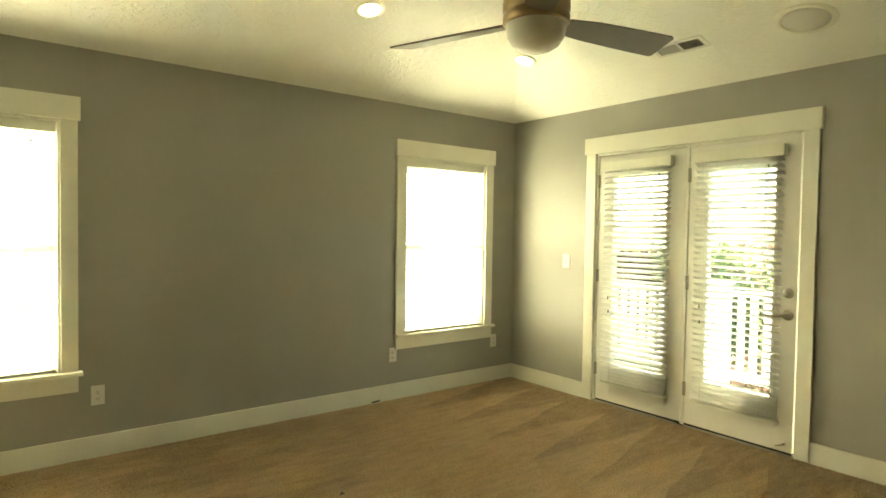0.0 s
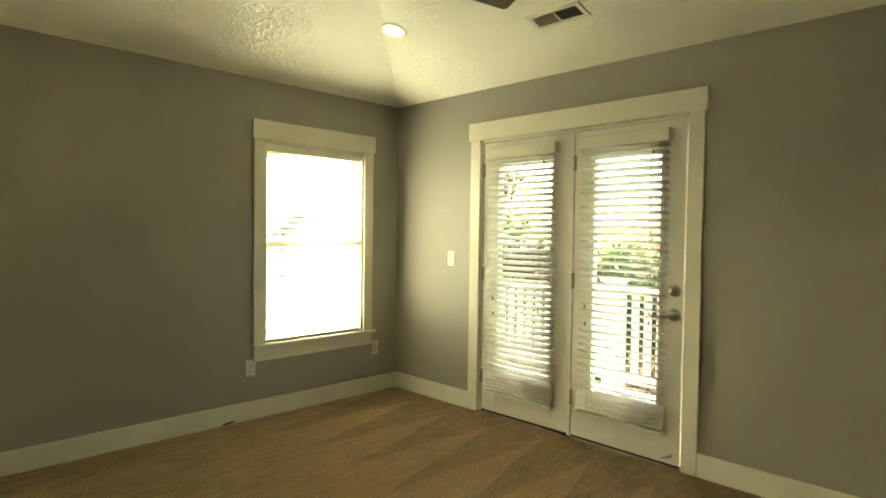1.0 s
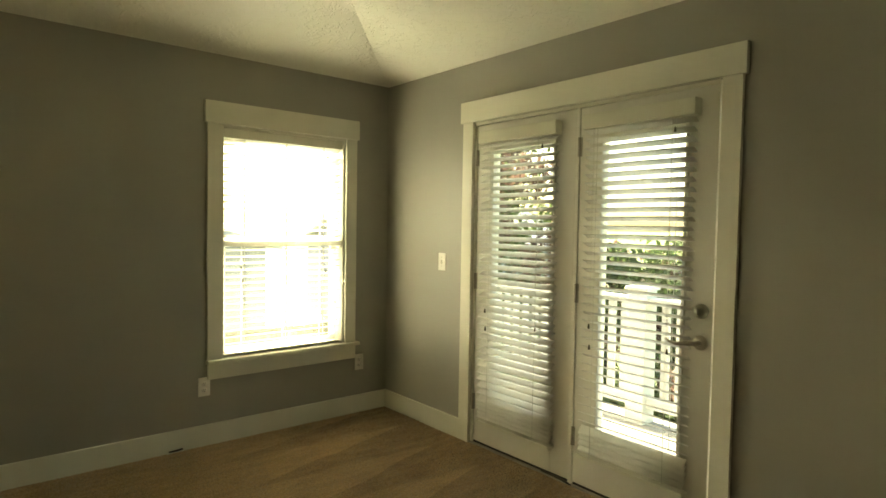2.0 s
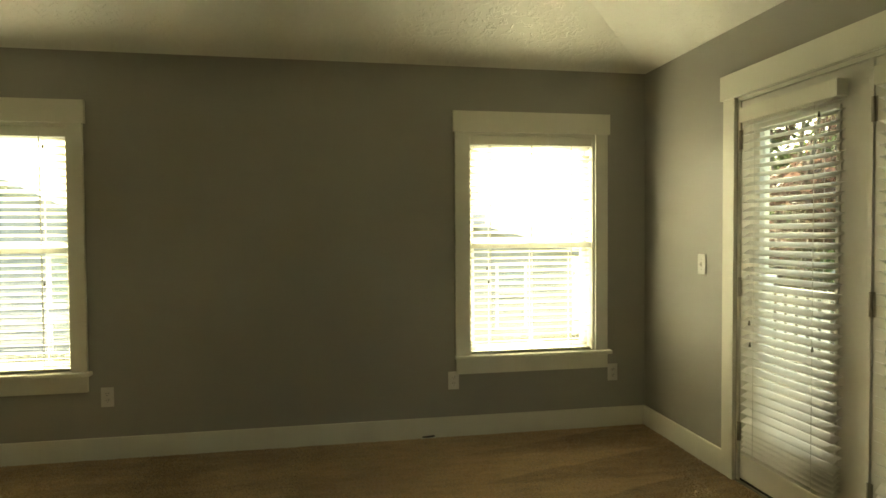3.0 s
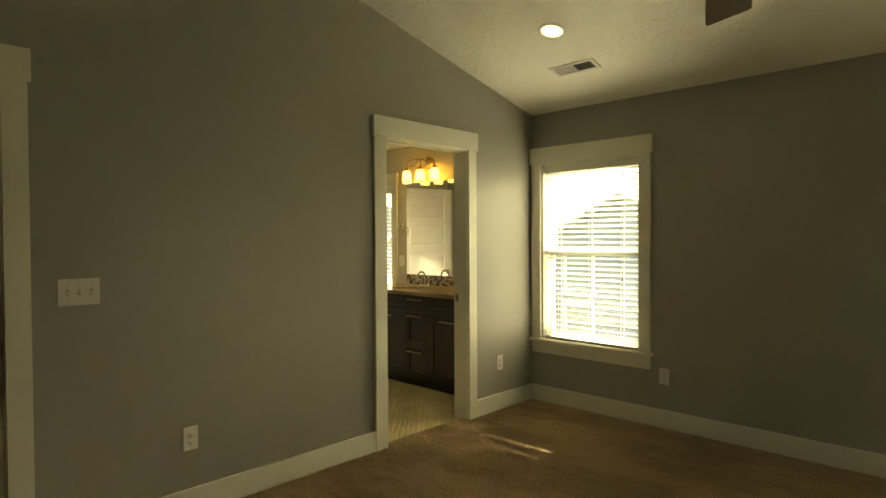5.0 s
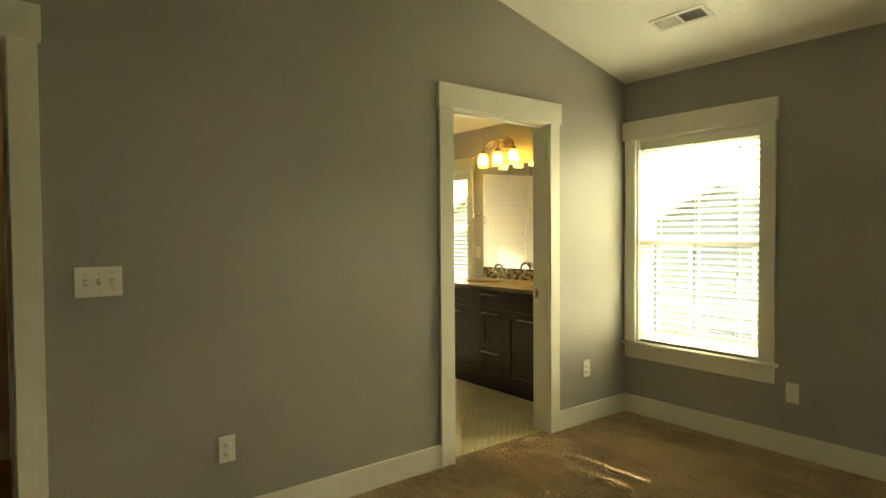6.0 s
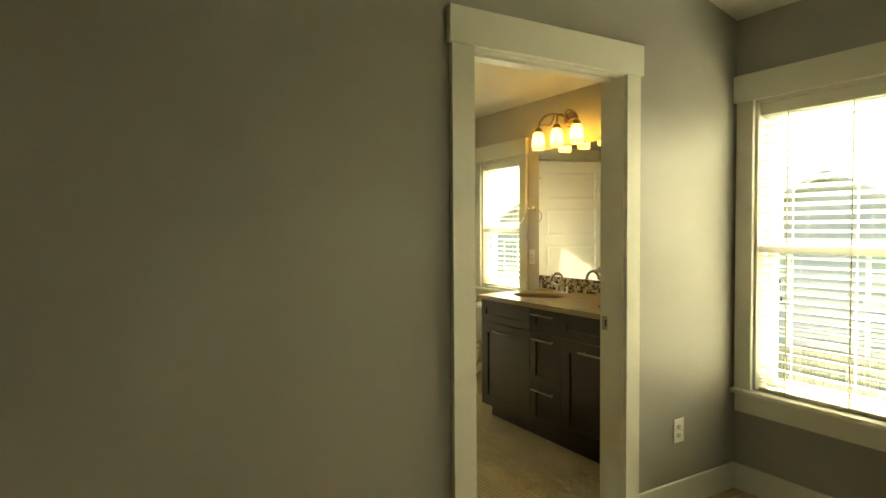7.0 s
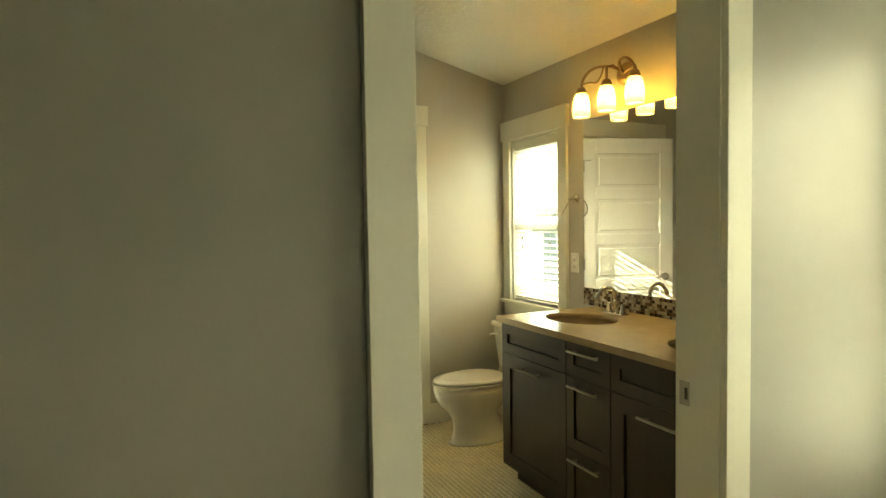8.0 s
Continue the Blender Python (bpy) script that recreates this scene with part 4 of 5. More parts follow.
def plate_with_ovals(bm, z):
    """One flat sheet 0..cw by 0..cd with oval holes, as quads fanned from each hole to a box round it."""
    cuts = [0.0, 0.575, 0.86, cw]
    for (a, b), hole in zip(zip(cuts, cuts[1:]), (sinks[0], None, sinks[1])):
        if hole is None:
            bm.faces.new([bm.verts.new(p) for p in ((a, 0, z), (b, 0, z), (b, cd, z), (a, cd, z))])
            continue
        n = 64
        inner, outer = [], []
        for k in range(n):
            c, s = math.cos(2 * math.pi * k / n), math.sin(2 * math.pi * k / n)
            inner.append(bm.verts.new((hole[0] + SA * c, hole[1] + SB * s, z)))
            tx = min((b - hole[0]) / c if c > 1e-6 else 1e9, (a - hole[0]) / c if c < -1e-6 else 1e9)
            ty = min((cd - hole[1]) / s if s > 1e-6 else 1e9, -hole[1] / s if s < -1e-6 else 1e9)
            f = min(tx, ty)
            outer.append(bm.verts.new((hole[0] + f * c, hole[1] + f * s, z)))
        for k in range(n):
            j = (k + 1) % n
            bm.faces.new((inner[k], inner[j], outer[j], outer[k]))
        corners = [(a, 0), (b, 0), (b, cd), (a, cd)]
        for cx, cy in corners:
            best = sorted(outer, key=lambda v: (v.co.x - cx) ** 2 + (v.co.y - cy) ** 2)
            p, q = best[0], next((v for v in best[1:] if abs(v.co.x - best[0].co.x) > 1e-5 and abs(v.co.y - best[0].co.y) > 1e-5), None)
            if q:
                bm.faces.new((p, q, bm.verts.new((cx, cy, z))))
        yield inner


for ring_a, ring_b in zip(list(plate_with_ovals(bm, 0.030)), list(plate_with_ovals(bm, 0.0))):
    for k in range(64):
        bm.faces.new((ring_a[k], ring_a[(k + 1) % 64], ring_b[(k + 1) % 64], ring_b[k])).smooth = True
for p in (((0, 0), (cw, 0)), ((cw, 0), (cw, cd)), ((cw, cd), (0, cd)), ((0, cd), (0, 0))):
    bm.faces.new([bm.verts.new((*p[i], z)) for i, z in ((0, 0), (1, 0), (1, 0.030), (0, 0.030))])
part("worktop", bm, COUNTER, CT)
for sx, sy in sinks:
    bm = bmnew()
    lathe(bm, [(1.02, 0.0), (1.0, -0.02), (0.90, -0.10), (0.65, -0.135), (0.12, -0.14), (0.10, -0.146), (0, -0.146)], 40, SA, SB, Matrix.Translation((sx, sy, 0)))
    bs = part("basin", bm, BASIN, CT, "tan glazed oval basin")
    bm = bmnew()
    lathe(bm, [(0, -0.136), (0.022, -0.137), (0.024, -0.141), (0, -0.142)], 20, m=Matrix.Translation((sx, sy, 0)))
    part("drain", bm, CHROME, bs, "chrome drain")

# mosaic backsplash: small glass and stone squares
SPX, SPZ = -1.383, vh + 0.030
sp2 = thing("backsplash", Matrix.Translation((SPX, BYN, SPZ)), "brown glass and stone mosaic backsplash", "backsplash")
spw, sph, cell = 0.26 - SPX, 0.099, 0.0165
bm = bmnew()
box(bm, 0, spw, -0.0045, -0.0005, 0, sph)
part("grout_bed", bm, GROUT, sp2)
bm = bmnew()
for i in range(int(spw / cell)):
    for j in range(6):
        d = random.uniform(0.0075, 0.0098)
        box(bm, i * cell + 0.0012, (i + 1) * cell - 0.0012, -d, -0.003, j * cell + 0.0012, (j + 1) * cell - 0.0012)
tagged(part("tile", bm, MOSAIC, sp2, "small brown, tan and cream squares"), kind="stuff")

mi = thing("wall_mirror", Matrix.Translation((SPX, BYN, SPZ + sph)), "large frameless mirror above the vanity", "mirror")
bm = bmnew()
box(bm, 0.0, spw, -0.0065, -0.0005, 0.002, 0.985, 0.0008)
part("glass", bm, MIRROR, mi)
bm = bmnew()
for x in (0.12, spw - 0.12):
    box(bm, x - 0.012, x + 0.012, -0.009, -0.0005, -0.001, 0.010, 0.001)
part("clip", bm, CHROME, mi)


def faucet(m):
    f = thing("faucet", m, "polished centerset faucet with two lever handles", "faucet", "vanity faucets")
    bm = bmnew()
    box(bm, -0.078, 0.078, -0.024, 0.024, 0, 0.012, 0.005)
    part("base_plate", bm, CHROME, f)
    bm = bmnew()
    arc = [(0, 0, 0.01), (0, 0, 0.075)] + [(0, -0.058 + 0.058 * math.cos(a), 0.095 + 0.052 * math.sin(a)) for a in (0.2, 0.7, 1.2, 1.7, 2.2, 2.7)] + [(0, -0.122, 0.098), (0, -0.128, 0.082)]
    tube(bm, arc, [0.015, 0.012] + [0.0105] * 6 + [0.011, 0.012], 12)
    part("spout", bm, CHROME, f)
    for s in (-1, 1):
        bm = bmnew()
        lathe(bm, [(0, 0.062), (0.008, 0.060), (0.011, 0.050), (0.013, 0.030), (0.019, 0.012), (0.019, 0.010)], 16, m=Matrix.Translation((s * 0.052, 0, 0)))
        tube(bm, [(s * 0.052, 0, 0.055), (s * 0.070, -0.006, 0.064), (s * 0.098, -0.012, 0.074)], [0.006, 0.0055, 0.0042], 8)
        part("handle", bm, CHROME, f)
    return f


fa = faucet(Matrix.Translation((VX0 - 0.018 + sinks[0][0], BYN - 0.125, SPZ)))
copy_thing(fa, Matrix.Translation((VX0 - 0.018 + sinks[1][0], BYN - 0.125, SPZ)))

# vanity light with three glass shades
def smooth_line(points, steps=5):
    """Catmull-Rom curve through the given points."""
    p = [Vector(q) for q in points]
    p = [2 * p[0] - p[1]] + p + [2 * p[-1] - p[-2]]
    out = []
    for a, b, c, d in zip(p, p[1:], p[2:], p[3:]):
        for k in range(steps):
            t = k / steps
            out.append(0.5 * (2 * b + (c - a) * t + (2 * a - 5 * b + 4 * c - d) * t * t + (3 * b - a - 3 * c + d) * t ** 3))
    return out + [p[-2]]


vl = thing("vanity_light", Matrix.Translation((-1.024, BYN, 2.163)), "bronze three-light vanity fixture with glowing amber shades", "wall light")
bm = bmnew()
lathe(bm, [(0, 0.028), (0.03, 0.026), (0.05, 0.016), (0.060, 0.004), (0.060, 0), (0, 0)], 28, 1.25, 1.0, pose(0, 0, 0, 90))
part("back_plate", bm, BRONZE, vl)
for x in (-0.205, 0.0, 0.205):
    bm = bmnew()
    if x:
        tube(bm, smooth_line([(0, -0.02, 0.0), (x * 0.10, -0.075, 0.028), (x * 0.38, -0.115, 0.042), (x * 0.70, -0.134, 0.030), (x * 0.93, -0.140, -0.008), (x, -0.140, -0.055)]), 0.0075, 10)
        tube(bm, smooth_line([(x * 0.30, -0.108, 0.040), (x * 0.36, -0.11, 0.0), (x * 0.50, -0.118, -0.036), (x * 0.70, -0.13, -0.030), (x * 0.96, -0.140, -0.030)]), 0.0045, 8)
    else:
        tube(bm, [(0, -0.02, 0), (0, -0.10, 0.03), (0, -0.138, 0.020), (0, -0.140, -0.055)], 0.0075, 10)
    part("arm", bm, BRONZE, vl)
    bm = bmnew()
    lathe(bm, [(0, 0.0), (0.020, -0.002), (0.027, -0.018), (0.030, -0.034), (0, -0.036)], 20, m=Matrix.Translation((x, -0.14, -0.045)))
    part("socket_cup", bm, BRONZE, vl)
    bm = bmnew()
    lathe(bm, [(0.027, 0.0), (0.039, -0.020), (0.0465, -0.058), (0.0485, -0.095), (0.045, -0.133), (0.043, -0.133), (0.0465, -0.095), (0.0445, -0.058), (0.037, -0.022), (0.025, -0.002)], 28, m=Matrix.Translation((x, -0.14, -0.075)))
    part("shade", bm, SHADE, vl, "glowing amber glass shade")
    bm = bmnew()
    lathe(bm, [(0, -0.03), (0.016, -0.045), (0.026, -0.075), (0.022, -0.100), (0, -0.110)], 16, m=Matrix.Translation((x, -0.14, -0.075)))
    part("bulb", bm, BULB, vl, "lit bulb")

# towel ring and outlet
tr = thing("towel_ring", Matrix.Translation((-1.455, BYN, 1.515)), "chrome towel ring on a round wall post", "towel ring")
bm = bmnew()
lathe(bm, [(0, 0.058), (0.012, 0.056), (0.014, 0.044), (0.009, 0.036), (0.010, 0.018), (0.026, 0.010), (0.028, 0), (0, 0)], 20, m=pose(0, 0, 0, 90))
part("wall_post", bm, CHROME, tr)
bm = bmnew()
tube(bm, [Vector((-0.048, -0.05, -0.050)) + 0.070 * (math.cos(a) * Vector((0.66, 0.05, 0.75)) + math.sin(a) * Vector((-0.56, 0.66, 0.49))) for a in (2 * math.pi * k / 36 for k in range(37))], 0.0036, 8, False)
part("ring", bm, CHROME, tr)
outlet(Matrix.Translation((-1.472, BYN, 1.130)), "white duplex outlet beside the bathroom mirror")

# toilet: tank against the wall, bowl towards the room
TO = thing("toilet", Matrix.Translation((-1.862, BYN - 0.022, -0.006)), "white two-piece toilet with the lid closed", "toilet")


def oval_stack(bm, levels, seg=36, cap=True):
    """levels: (z, centre y, half width, half length front, half length back)."""
    rings = []
    for z, cy, a, f, b in levels:
        ring = []
        for k in range(seg):
            c, s = math.cos(2 * math.pi * k / seg), math.sin(2 * math.pi * k / seg)
            ring.append(bm.verts.new((a * c, cy + (f if s < 0 else b) * s, z)))
        rings.append(ring)
    for p, q in zip(rings, rings[1:]):
        for k in range(seg):
            bm.faces.new((p[k], p[(k + 1) % seg], q[(k + 1) % seg], q[k])).smooth = True
    if cap:
        bm.faces.new(list(reversed(rings[0]))), bm.faces.new(rings[-1])


bm = bmnew()
oval_stack(bm, [(0.0, -0.44, 0.118, 0.215, 0.20), (0.012, -0.44, 0.118, 0.215, 0.20), (0.024, -0.44, 0.106, 0.200, 0.19), (0.10, -0.44, 0.094, 0.185, 0.17), (0.17, -0.45, 0.096, 0.190, 0.15), (0.215, -0.45, 0.118, 0.225, 0.16), (0.255, -0.455, 0.152, 0.262, 0.18), (0.30, -0.455, 0.174, 0.286, 0.19), (0.345, -0.455, 0.182, 0.296, 0.20), (0.372, -0.455, 0.182, 0.296, 0.20), (0.380, -0.455, 0.178, 0.292, 0.20)])
part("bowl", bm, PORCELAIN, TO)
bm = bmnew()
oval_stack(bm, [(0.0, -0.24, 0.100, 0.12, 0.12), (0.012, -0.24, 0.100, 0.12, 0.12), (0.024, -0.24, 0.072, 0.12, 0.11), (0.12, -0.24, 0.062, 0.12, 0.10), (0.20, -0.23, 0.078, 0.12, 0.11), (0.29, -0.21, 0.11, 0.12, 0.14), (0.365, -0.19, 0.165, 0.12, 0.16)])
part("pedestal", bm, PORCELAIN, TO)
bm = bmnew()
tube(bm, smooth_line([(0.055, -0.34, 0.17), (0.072, -0.26, 0.215), (0.075, -0.20, 0.17), (0.070, -0.19, 0.08), (0.066, -0.22, 0.02)]), 0.042, 14)
part("trapway", bm, PORCELAIN, TO)
bm = bmnew()
oval_stack(bm, [(0.382, -0.455, 0.184, 0.300, 0.20), (0.387, -0.455, 0.189, 0.305, 0.202), (0.395, -0.455, 0.187, 0.303, 0.20)])
part("seat", bm, PORCELAIN, TO)
bm = bmnew()
oval_stack(bm, [(0.3985, -0.455, 0.180, 0.294, 0.20), (0.403, -0.455, 0.186, 0.300, 0.202), (0.412, -0.455, 0.182, 0.295, 0.198), (0.419, -0.455, 0.15, 0.245, 0.165)])
part("lid", bm, PORCELAIN, TO)
for x in (-0.07, 0.07):
    bm = bmnew()
    lathe(bm, [(0, 0.030), (0.014, 0.028), (0.018, 0.018), (0.018, 0.0), (0, 0.0)], 14, m=Matrix.Translation((x, -0.235, 0.395)))
    part("lid_hinge", bm, PORCELAIN, TO)
bm = bmnew()
lo, hi = [[bm.verts.new((x, y, z)) for x, y in ((-a, -f), (a, -f), (a, -0.012), (-a, -0.012))] for a, f, z in ((0.195, 0.180, 0.372), (0.222, 0.208, 0.680))]
bm.faces.new(lo), bm.faces.new(hi)
for k in range(4):
    bm.faces.new((lo[k], lo[(k + 1) % 4], hi[(k + 1) % 4], hi[k]))
bmesh.ops.bevel(bm, geom=bm.edges[:], offset=0.026, segments=4, affect="EDGES", profile=0.6)
part("tank", bm, PORCELAIN, TO)
bm = bmnew()
box(bm, -0.230, 0.230, -0.217, -0.006, 0.682, 0.716, 0.013)
part("tank_lid", bm, PORCELAIN, TO)
bm = bmnew()
tube(bm, [(-0.15, -0.200, 0.640), (-0.15, -0.224, 0.640), (-0.16, -0.230, 0.638), (-0.215, -0.234, 0.624)], [0.011, 0.009, 0.008, 0.0065], 10)
part("flush_lever", bm, PORCELAIN, TO)

# ---- outside: balcony, garden, houses ----
bm = bmnew()
bm.faces.new([bm.verts.new((900 * math.cos(2 * math.pi * i / 48), 900 * math.sin(2 * math.pi * i / 48), -3.2)) for i in range(48)])
solo("ground", bm, GRASS, "green lawn reaching to the horizon", kind="structure")
bm = bmnew()
box(bm, -80, 80, 29.0, 36.0, -3.3, -3.17)
solo("road", bm, STREET, "grey asphalt street behind the gardens", kind="structure")

DECKZ = -0.045
bal = thing("balcony", Matrix.Translation((0, 0, DECKZ)), "narrow wooden balcony outside the french doors", "balcony")
bm = bmnew()
for y in (-0.6, 1.2, 3.0, 4.8, 6.2):
    box(bm, XE + 0.16, 6.52, y - 0.025, y + 0.025, -0.24, -0.03)
box(bm, 6.48, 6.52, -0.8, 6.4, -0.24, -0.03)
part("joist_frame", bm, DECKWOOD, bal)
bm = bmnew()
for x in (6.4,):
    for y in (-0.7, 6.3):
        box(bm, x - 0.07, x + 0.07, y - 0.07, y + 0.07, -3.2, -0.24)
part("support_post", bm, RAILP, bal)
rl = thing("balcony_railing", Matrix.Translation((6.40, 0, DECKZ)), "white painted balcony railing with flat pickets", "railing")
for y in (-0.78, 1.17, 3.12, 5.07, 6.30):
    bm = bmnew()
    box(bm, -0.075, 0.075, y - 0.075, y + 0.075, 0, 0.985, 0.004)
    post = part("post", bm, RAILP, rl)
    bm = bmnew()
    box(bm, -0.092, 0.092, y - 0.092, y + 0.092, 0.985, 1.012, 0.006)
    part("post_cap", bm, RAILP, post)
for z0, z1, a in ((0.885, 0.93, 0.055), (0.12, 0.20, 0.035)):
    bm = bmnew()
    box(bm, -a, a, -0.70, 6.22, z0, z1, 0.004)
    part("rail", bm, RAILP, rl)
bm = bmnew()
box(bm, -0.009, 0.009, -0.031, 0.031, 0.19, 0.89)
pk = mesh_of("picket", bm, RAILP)
y = -0.66
while y < 6.2:
    if min(abs(y - p) for p in (-0.78, 1.17, 3.12, 5.07, 6.30)) > 0.11:
        piece("picket", pk, rl, Matrix.Translation((0, y, 0)))
    y += 0.112


def leaf_cloud(rng, centres, count, size):
    """Many small bent leaves scattered round clump centres (x, y, z, radius)."""
    verts, faces = [], []
    for _ in range(count):
        cx, cy, cz, r = centres[rng.integers(len(centres))]
        d = rng.normal(size=3)
        d /= np.linalg.norm(d)
        p = np.array((cx, cy, cz)) + d * r * rng.uniform(0.25, 1.0) ** 0.6 * np.array((1, 1, 0.8))
        a = rng.normal(size=3)
        a /= np.linalg.norm(a)
        b = np.cross(a, rng.normal(size=3))
        b /= np.linalg.norm(b)
        s = size * rng.uniform(0.6, 1.4)
        i = len(verts)
        verts += [tuple(p - a * s), tuple(p + b * s * 0.42), tuple(p + a * s), tuple(p - b * s * 0.42)]
        faces.append((i, i + 1, i + 2, i + 3))
    me = bpy.data.meshes.new("crown")
    me.from_pydata(verts, [], faces)
    return me


def garden_tree(x, y, base, height, spread, leaves, seed, label, count=5200, size=0.06):
    rng = np.random.default_rng(seed)
    t = thing("tree", Matrix.Translation((x, y, base)), label, "tree", "garden trees")
    bm = bmnew()
    lean = rng.uniform(-0.15, 0.15, 2)
    trunk = [(lean[0] * k / 5, lean[1] * k / 5, height * 0.55 * k / 5) for k in range(6)]
    tube(bm, trunk, [0.11 * height / 5 * (1 - 0.13 * k) for k in range(6)], 10)
    tips = []
    for k in range(11):
        a, z0 = rng.uniform(0, 6.28), height * rng.uniform(0.26, 0.55)
        r, z1 = spread * rng.uniform(0.45, 0.95), height * rng.uniform(0.5, 0.95)
        s = Vector((lean[0] * z0 / height, lean[1] * z0 / height, z0))
        e = Vector((r * math.cos(a), r * math.sin(a), z1))
        mid = s.lerp(e, 0.5) + Vector((0, 0, 0.12 * height * rng.uniform(0.2, 1)))
        tube(bm, [s, mid, e], [0.045 * height / 5, 0.028 * height / 5, 0.008], 7)
        tips += [(*e, spread * rng.uniform(0.22, 0.42)), (*mid, spread * rng.uniform(0.2, 0.36))]
    part("trunk", bm, BARK, t)
    me = leaf_cloud(rng, tips, count, size)
    me.materials.append(leaves)
    ob = new("crown", me)
    ob.parent = t
    return t


garden_tree(10.0, 9.1, -3.2, 7.6, 1.7, LEAFR, 21, "plum-leaved tree beyond the balcony railing", 6000, 0.075)
garden_tree(11.9, 10.6, -3.2, 7.6, 1.9, LEAFG, 22, "leafy green tree beyond the balcony railing", 6000, 0.08)
for sx, sy, sh, sl, sd in ((10.4, 4.3, 4.1, LEAFG, 31), (10.9, 6.3, 4.4, LEAFR, 32), (10.6, 2.2, 3.9, LEAFG, 33), (11.4, 7.9, 4.3, LEAFG, 34), (9.4, 3.2, 2.9, LEAFR, 35), (9.5, 5.4, 3.0, LEAFG, 36)):
    garden_tree(sx, sy, -3.2, sh, 1.5, sl, sd, "dense leafy garden shrub below the balcony", 5200, 0.075)
garden_tree(12.6, 5.6, -3.2, 4.6, 2.0, LEAFG, 23, "low green tree beyond the balcony railing", 5000, 0.08)
garden_tree(14.0, 7.6, -3.2, 4.4, 2.0, LEAFR, 24, "low plum-leaved tree beyond the balcony railing", 5000, 0.08)
garden_tree(13.5, 3.6, -3.2, 4.3, 1.9, LEAFG, 25, "low green tree beyond the balcony railing", 4500, 0.08)
garden_tree(14.2, 12.6, -3.2, 6.0, 2.2, LEAFG, 26, "leafy green tree beyond the balcony railing", 5000, 0.09)
garden_tree(16.0, 1.8, -3.2, 4.4, 2.2, LEAFG, 28, "low green tree beyond the balcony railing", 4500, 0.09)


def house(x, y, turn, w, d, eave, ridge, siding, label):
    """Gabled house: the ridge runs along local y, gable ends face local -y and +y."""
    h = thing("house", pose(x, y, -3.2, 0, 0, turn), label, "house", "neighbouring houses")
    bm = bmnew()
    prof = [(-w / 2, 0), (w / 2, 0), (w / 2, eave), (0, ridge), (-w / 2, eave)]
    a, b = [[bm.verts.new((px, s * d / 2, pz)) for px, pz in prof] for s in (-1, 1)]
    bm.faces.new(a), bm.faces.new(b)
    for k in range(5):
        bm.faces.new((a[k], a[(k + 1) % 5], b[(k + 1) % 5], b[k]))
    wall = part("wall", bm, siding, h)
    bm = bmnew()
    k = (ridge - eave) / (w / 2)
    for z in np.arange(0.35, ridge - 0.2, 0.22):
        half = w / 2 if z < eave else w / 2 - (z - eave) / k
        box(bm, -half, half, -d / 2 - 0.022, -d / 2, z, z + 0.018)
    part("lap_board", bm, siding, wall)
    o, t = 0.45, 0.16
    for s in (-1, 1):
        bm = bmnew()
        p = [(0, ridge + t), (s * (w / 2 + o), eave - o * k + t), (s * (w / 2 + o), eave - o * k), (0, ridge)]
        f, g = [[bm.verts.new((px, sy * (d / 2 + o), pz)) for px, pz in p] for sy in (-1, 1)]
        bm.faces.new(f), bm.faces.new(g)
        for i in range(4):
            bm.faces.new((f[i], f[(i + 1) % 4], g[(i + 1) % 4], g[i]))
        part("roof", bm, SHINGLE, h, "dark grey shingle roof")
    bm = bmnew()
    box(bm, w * 0.18, w * 0.18 + 0.6, d * 0.1, d * 0.1 + 0.6, eave, ridge + 0.6, 0.02)
    part("chimney", bm, SIDING2, h)
    for fx in (-0.28, 0.24):
        for z in (0.9, eave - 1.75) if eave > 2.65 else (0.9,):
            cx = fx * w
            bm = bmnew()
            for q in ((cx - 0.62, cx - 0.5, z, z + 1.3), (cx + 0.5, cx + 0.62, z, z + 1.3), (cx - 0.62, cx + 0.62, z + 1.3, z + 1.42), (cx - 0.66, cx + 0.66, z - 0.1, z), (cx - 0.5, cx + 0.5, z + 0.63, z + 0.68)):
                box(bm, q[0], q[1], -d / 2 - 0.06, -d / 2 - 0.01, q[2], q[3])
            wf = part("window", bm, RAILP, h)
            bm = bmnew()
            box(bm, cx - 0.5, cx + 0.5, -d / 2 - 0.03, -d / 2 - 0.012, z, z + 1.3)
            part("pane", bm, DARKGLASS, wf)
    return h


house(-5.9, 23.5, 0, 6.0, 10.0, 4.4, 5.9, SIDING, "grey lap-sided neighbour house with a gable roof")
house(7.4, 27.0, -3, 9.0, 9.0, 3.7, 4.9, SIDING2, "tan lap-sided neighbour house with a low gable roof")
house(-20.0, 25.5, 0, 9.0, 10.0, 4.3, 6.2, SIDING2, "tan neighbour house beyond the gardens")
house(22.0, 24.0, 88, 9.0, 11.0, 3.6, 5.4, SIDING, "grey neighbour house seen past the balcony")

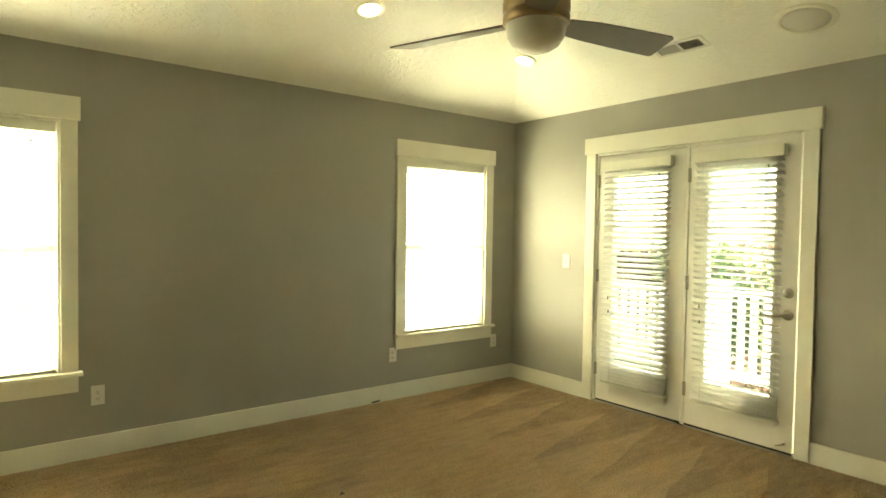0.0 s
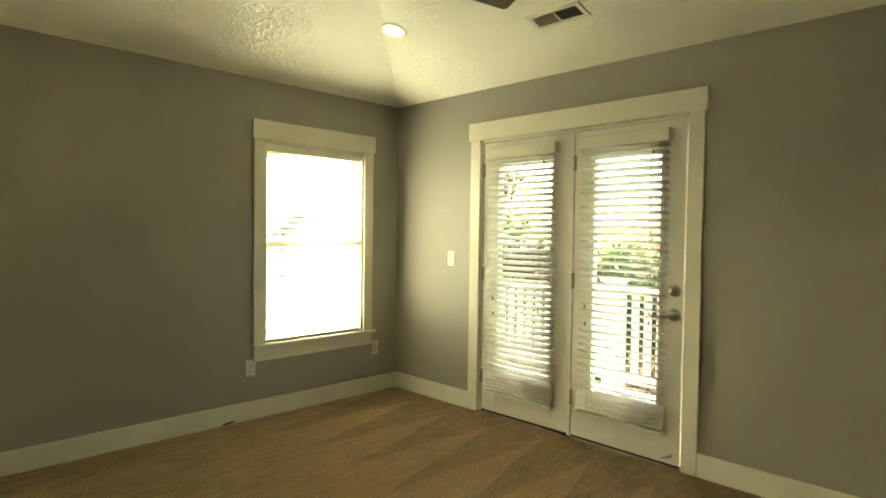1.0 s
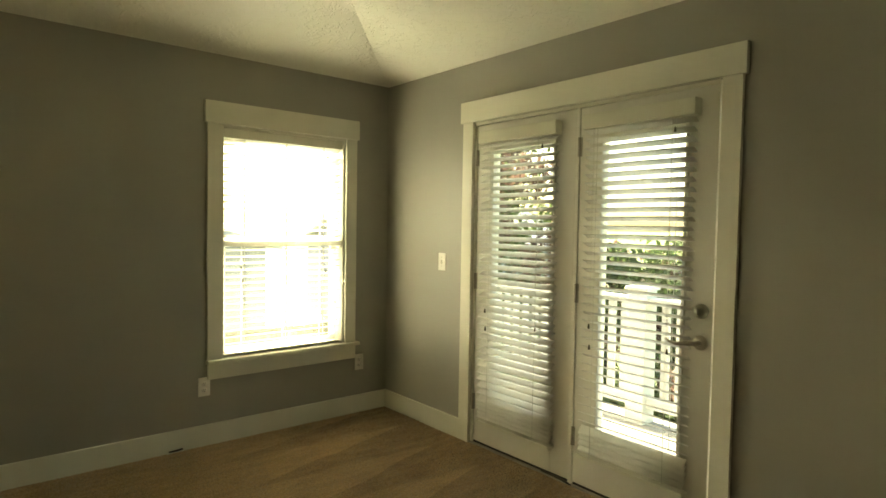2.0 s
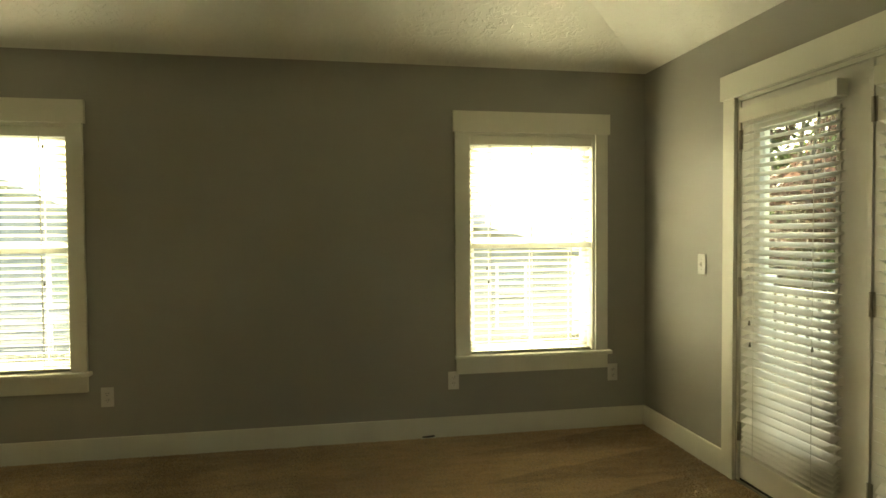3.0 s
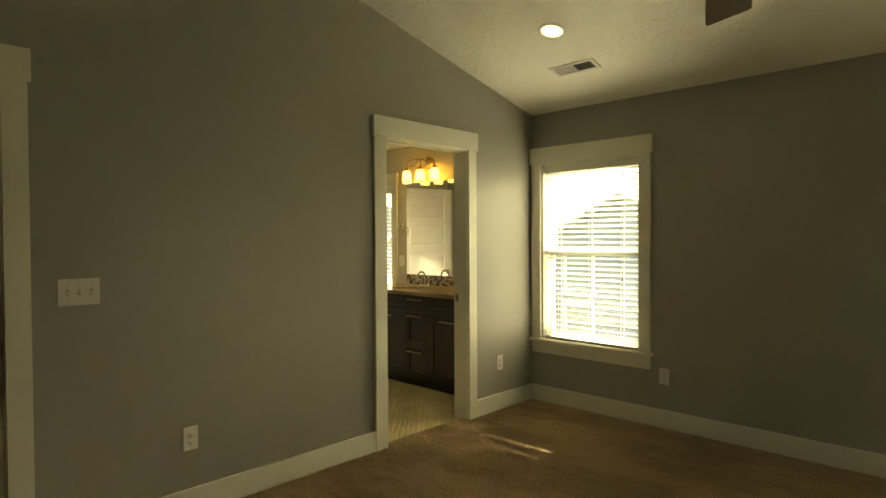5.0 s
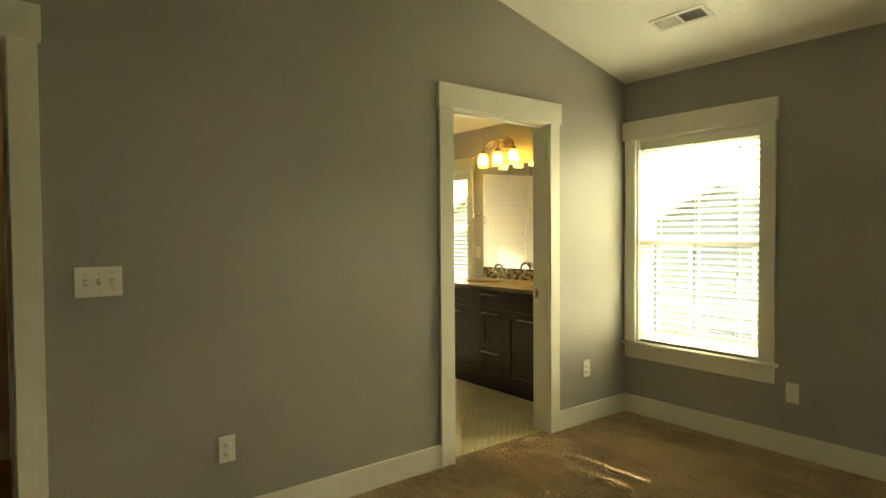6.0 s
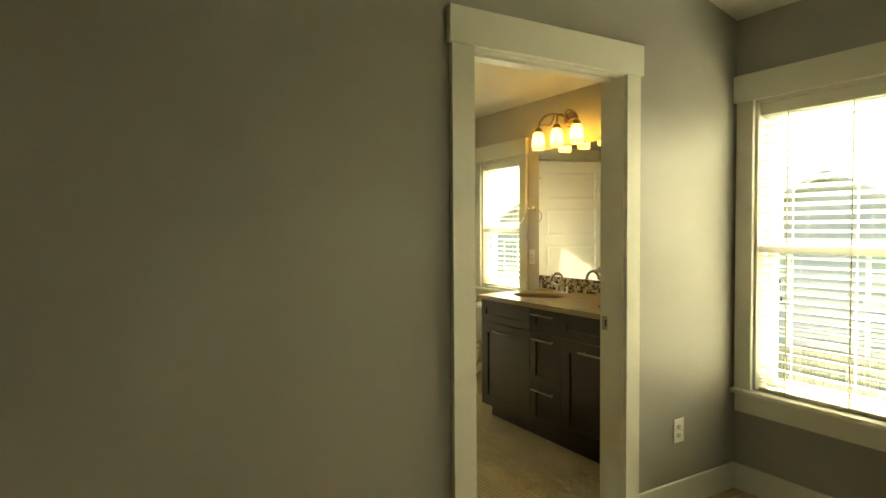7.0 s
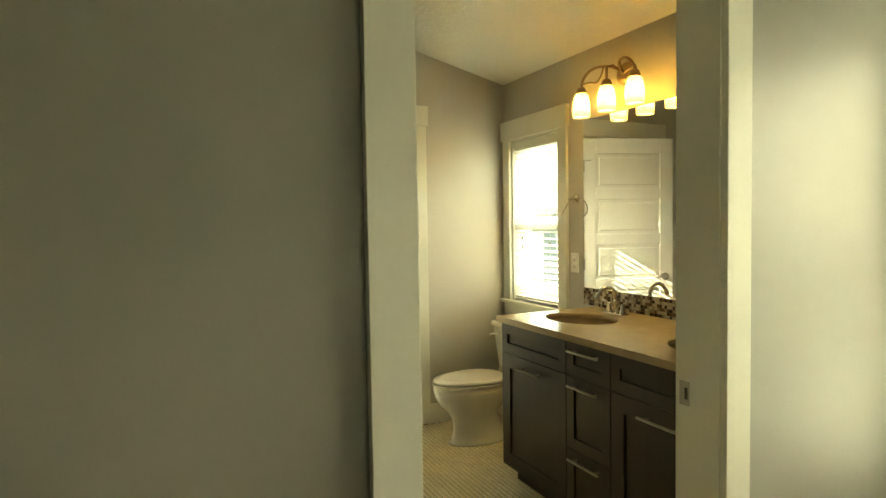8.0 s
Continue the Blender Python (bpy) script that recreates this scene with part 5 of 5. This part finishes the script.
fe = thing("fence", Matrix.Translation((-16.0, 15.5, -3.2)), "brown board garden fence between the lawns", "fence")
bm = bmnew()
for z in (0.35, 1.45):
    box(bm, 0, 32, 0.02, 0.06, z, z + 0.09)
part("rail", bm, FENCE, fe)
bm = bmnew()
box(bm, -0.07, 0.07, -0.01, 0.012, 0.02, 1.8)
bd = mesh_of("board", bm, FENCE)
for k in range(210):
    piece("board", bd, fe, Matrix.Translation((0.08 + k * 0.152, 0, random.uniform(-0.01, 0.01))))

# ---- pieces of floors, last ----
bm = bmnew()
box(bm, -0.068, 0.068, -0.0, 7.2, -0.026, 0.0, 0.003)
db = mesh_of("plank", bm, DECKWOOD)
for k in range(10):
    piece("plank", db, bal, Matrix.Translation((XE + 0.235 + k * 0.1405, -0.82, 0)))

bm = bmnew()
box(bm, BXW - 1.0, BXE + 0.060, 2.05, BYN, -0.030, -0.0085)
tf = solo("floor_bath", bm, GROUT, "cream mosaic tile bathroom floor with brown grout", kind="structure")
tw, th, gap = 0.052, 0.0265, 0.0048
bm = bmnew()
v0 = [bm.verts.new((x, y, -0.012)) for x, y in ((0, 0), (tw - gap, 0), (tw - gap, th - gap), (0, th - gap))]
v1 = [bm.verts.new((x, y, -0.0052)) for x, y in ((0.0006, 0.0006), (tw - gap - 0.0006, 0.0006), (tw - gap - 0.0006, th - gap - 0.0006), (0.0006, th - gap - 0.0006))]
bm.faces.new(v1)
for k in range(4):
    bm.faces.new((v0[k], v0[(k + 1) % 4], v1[(k + 1) % 4], v1[k]))
tile_me = mesh_of("tile", bm, TILE)
near, verts, faces = 0, [], []
for j in range(int((BYN - 2.35) / th)):
    for i in range(int((BXE + 0.11 - BXW) / tw)):
        x, y = BXW + 0.004 + i * tw + (tw / 2 if j % 2 else 0), 2.35 + j * th
        if x + tw > BXE + 0.11 or y + th > BYN or (x > VX0 + 0.02 and y > VY + 0.10):
            continue
        if near < 300 and x > -0.62 and 2.95 < y < 3.55:
            piece("tile", tile_me, tf, Matrix.Translation((x, y, 0)))
            near += 1
            continue
        n0 = len(verts)
        dz = random.uniform(-0.0004, 0.0004)
        verts += [(x + v.co.x, y + v.co.y, v.co.z + dz) for v in tile_me.vertices]
        faces += [tuple(n0 + k for k in p.vertices) for p in tile_me.polygons]
me = bpy.data.meshes.new("tile_field")
me.from_pydata(verts, [], faces)
me.materials.append(TILE)
ob = tagged(new("tile_field", me), kind="stuff")
ob.parent = tf
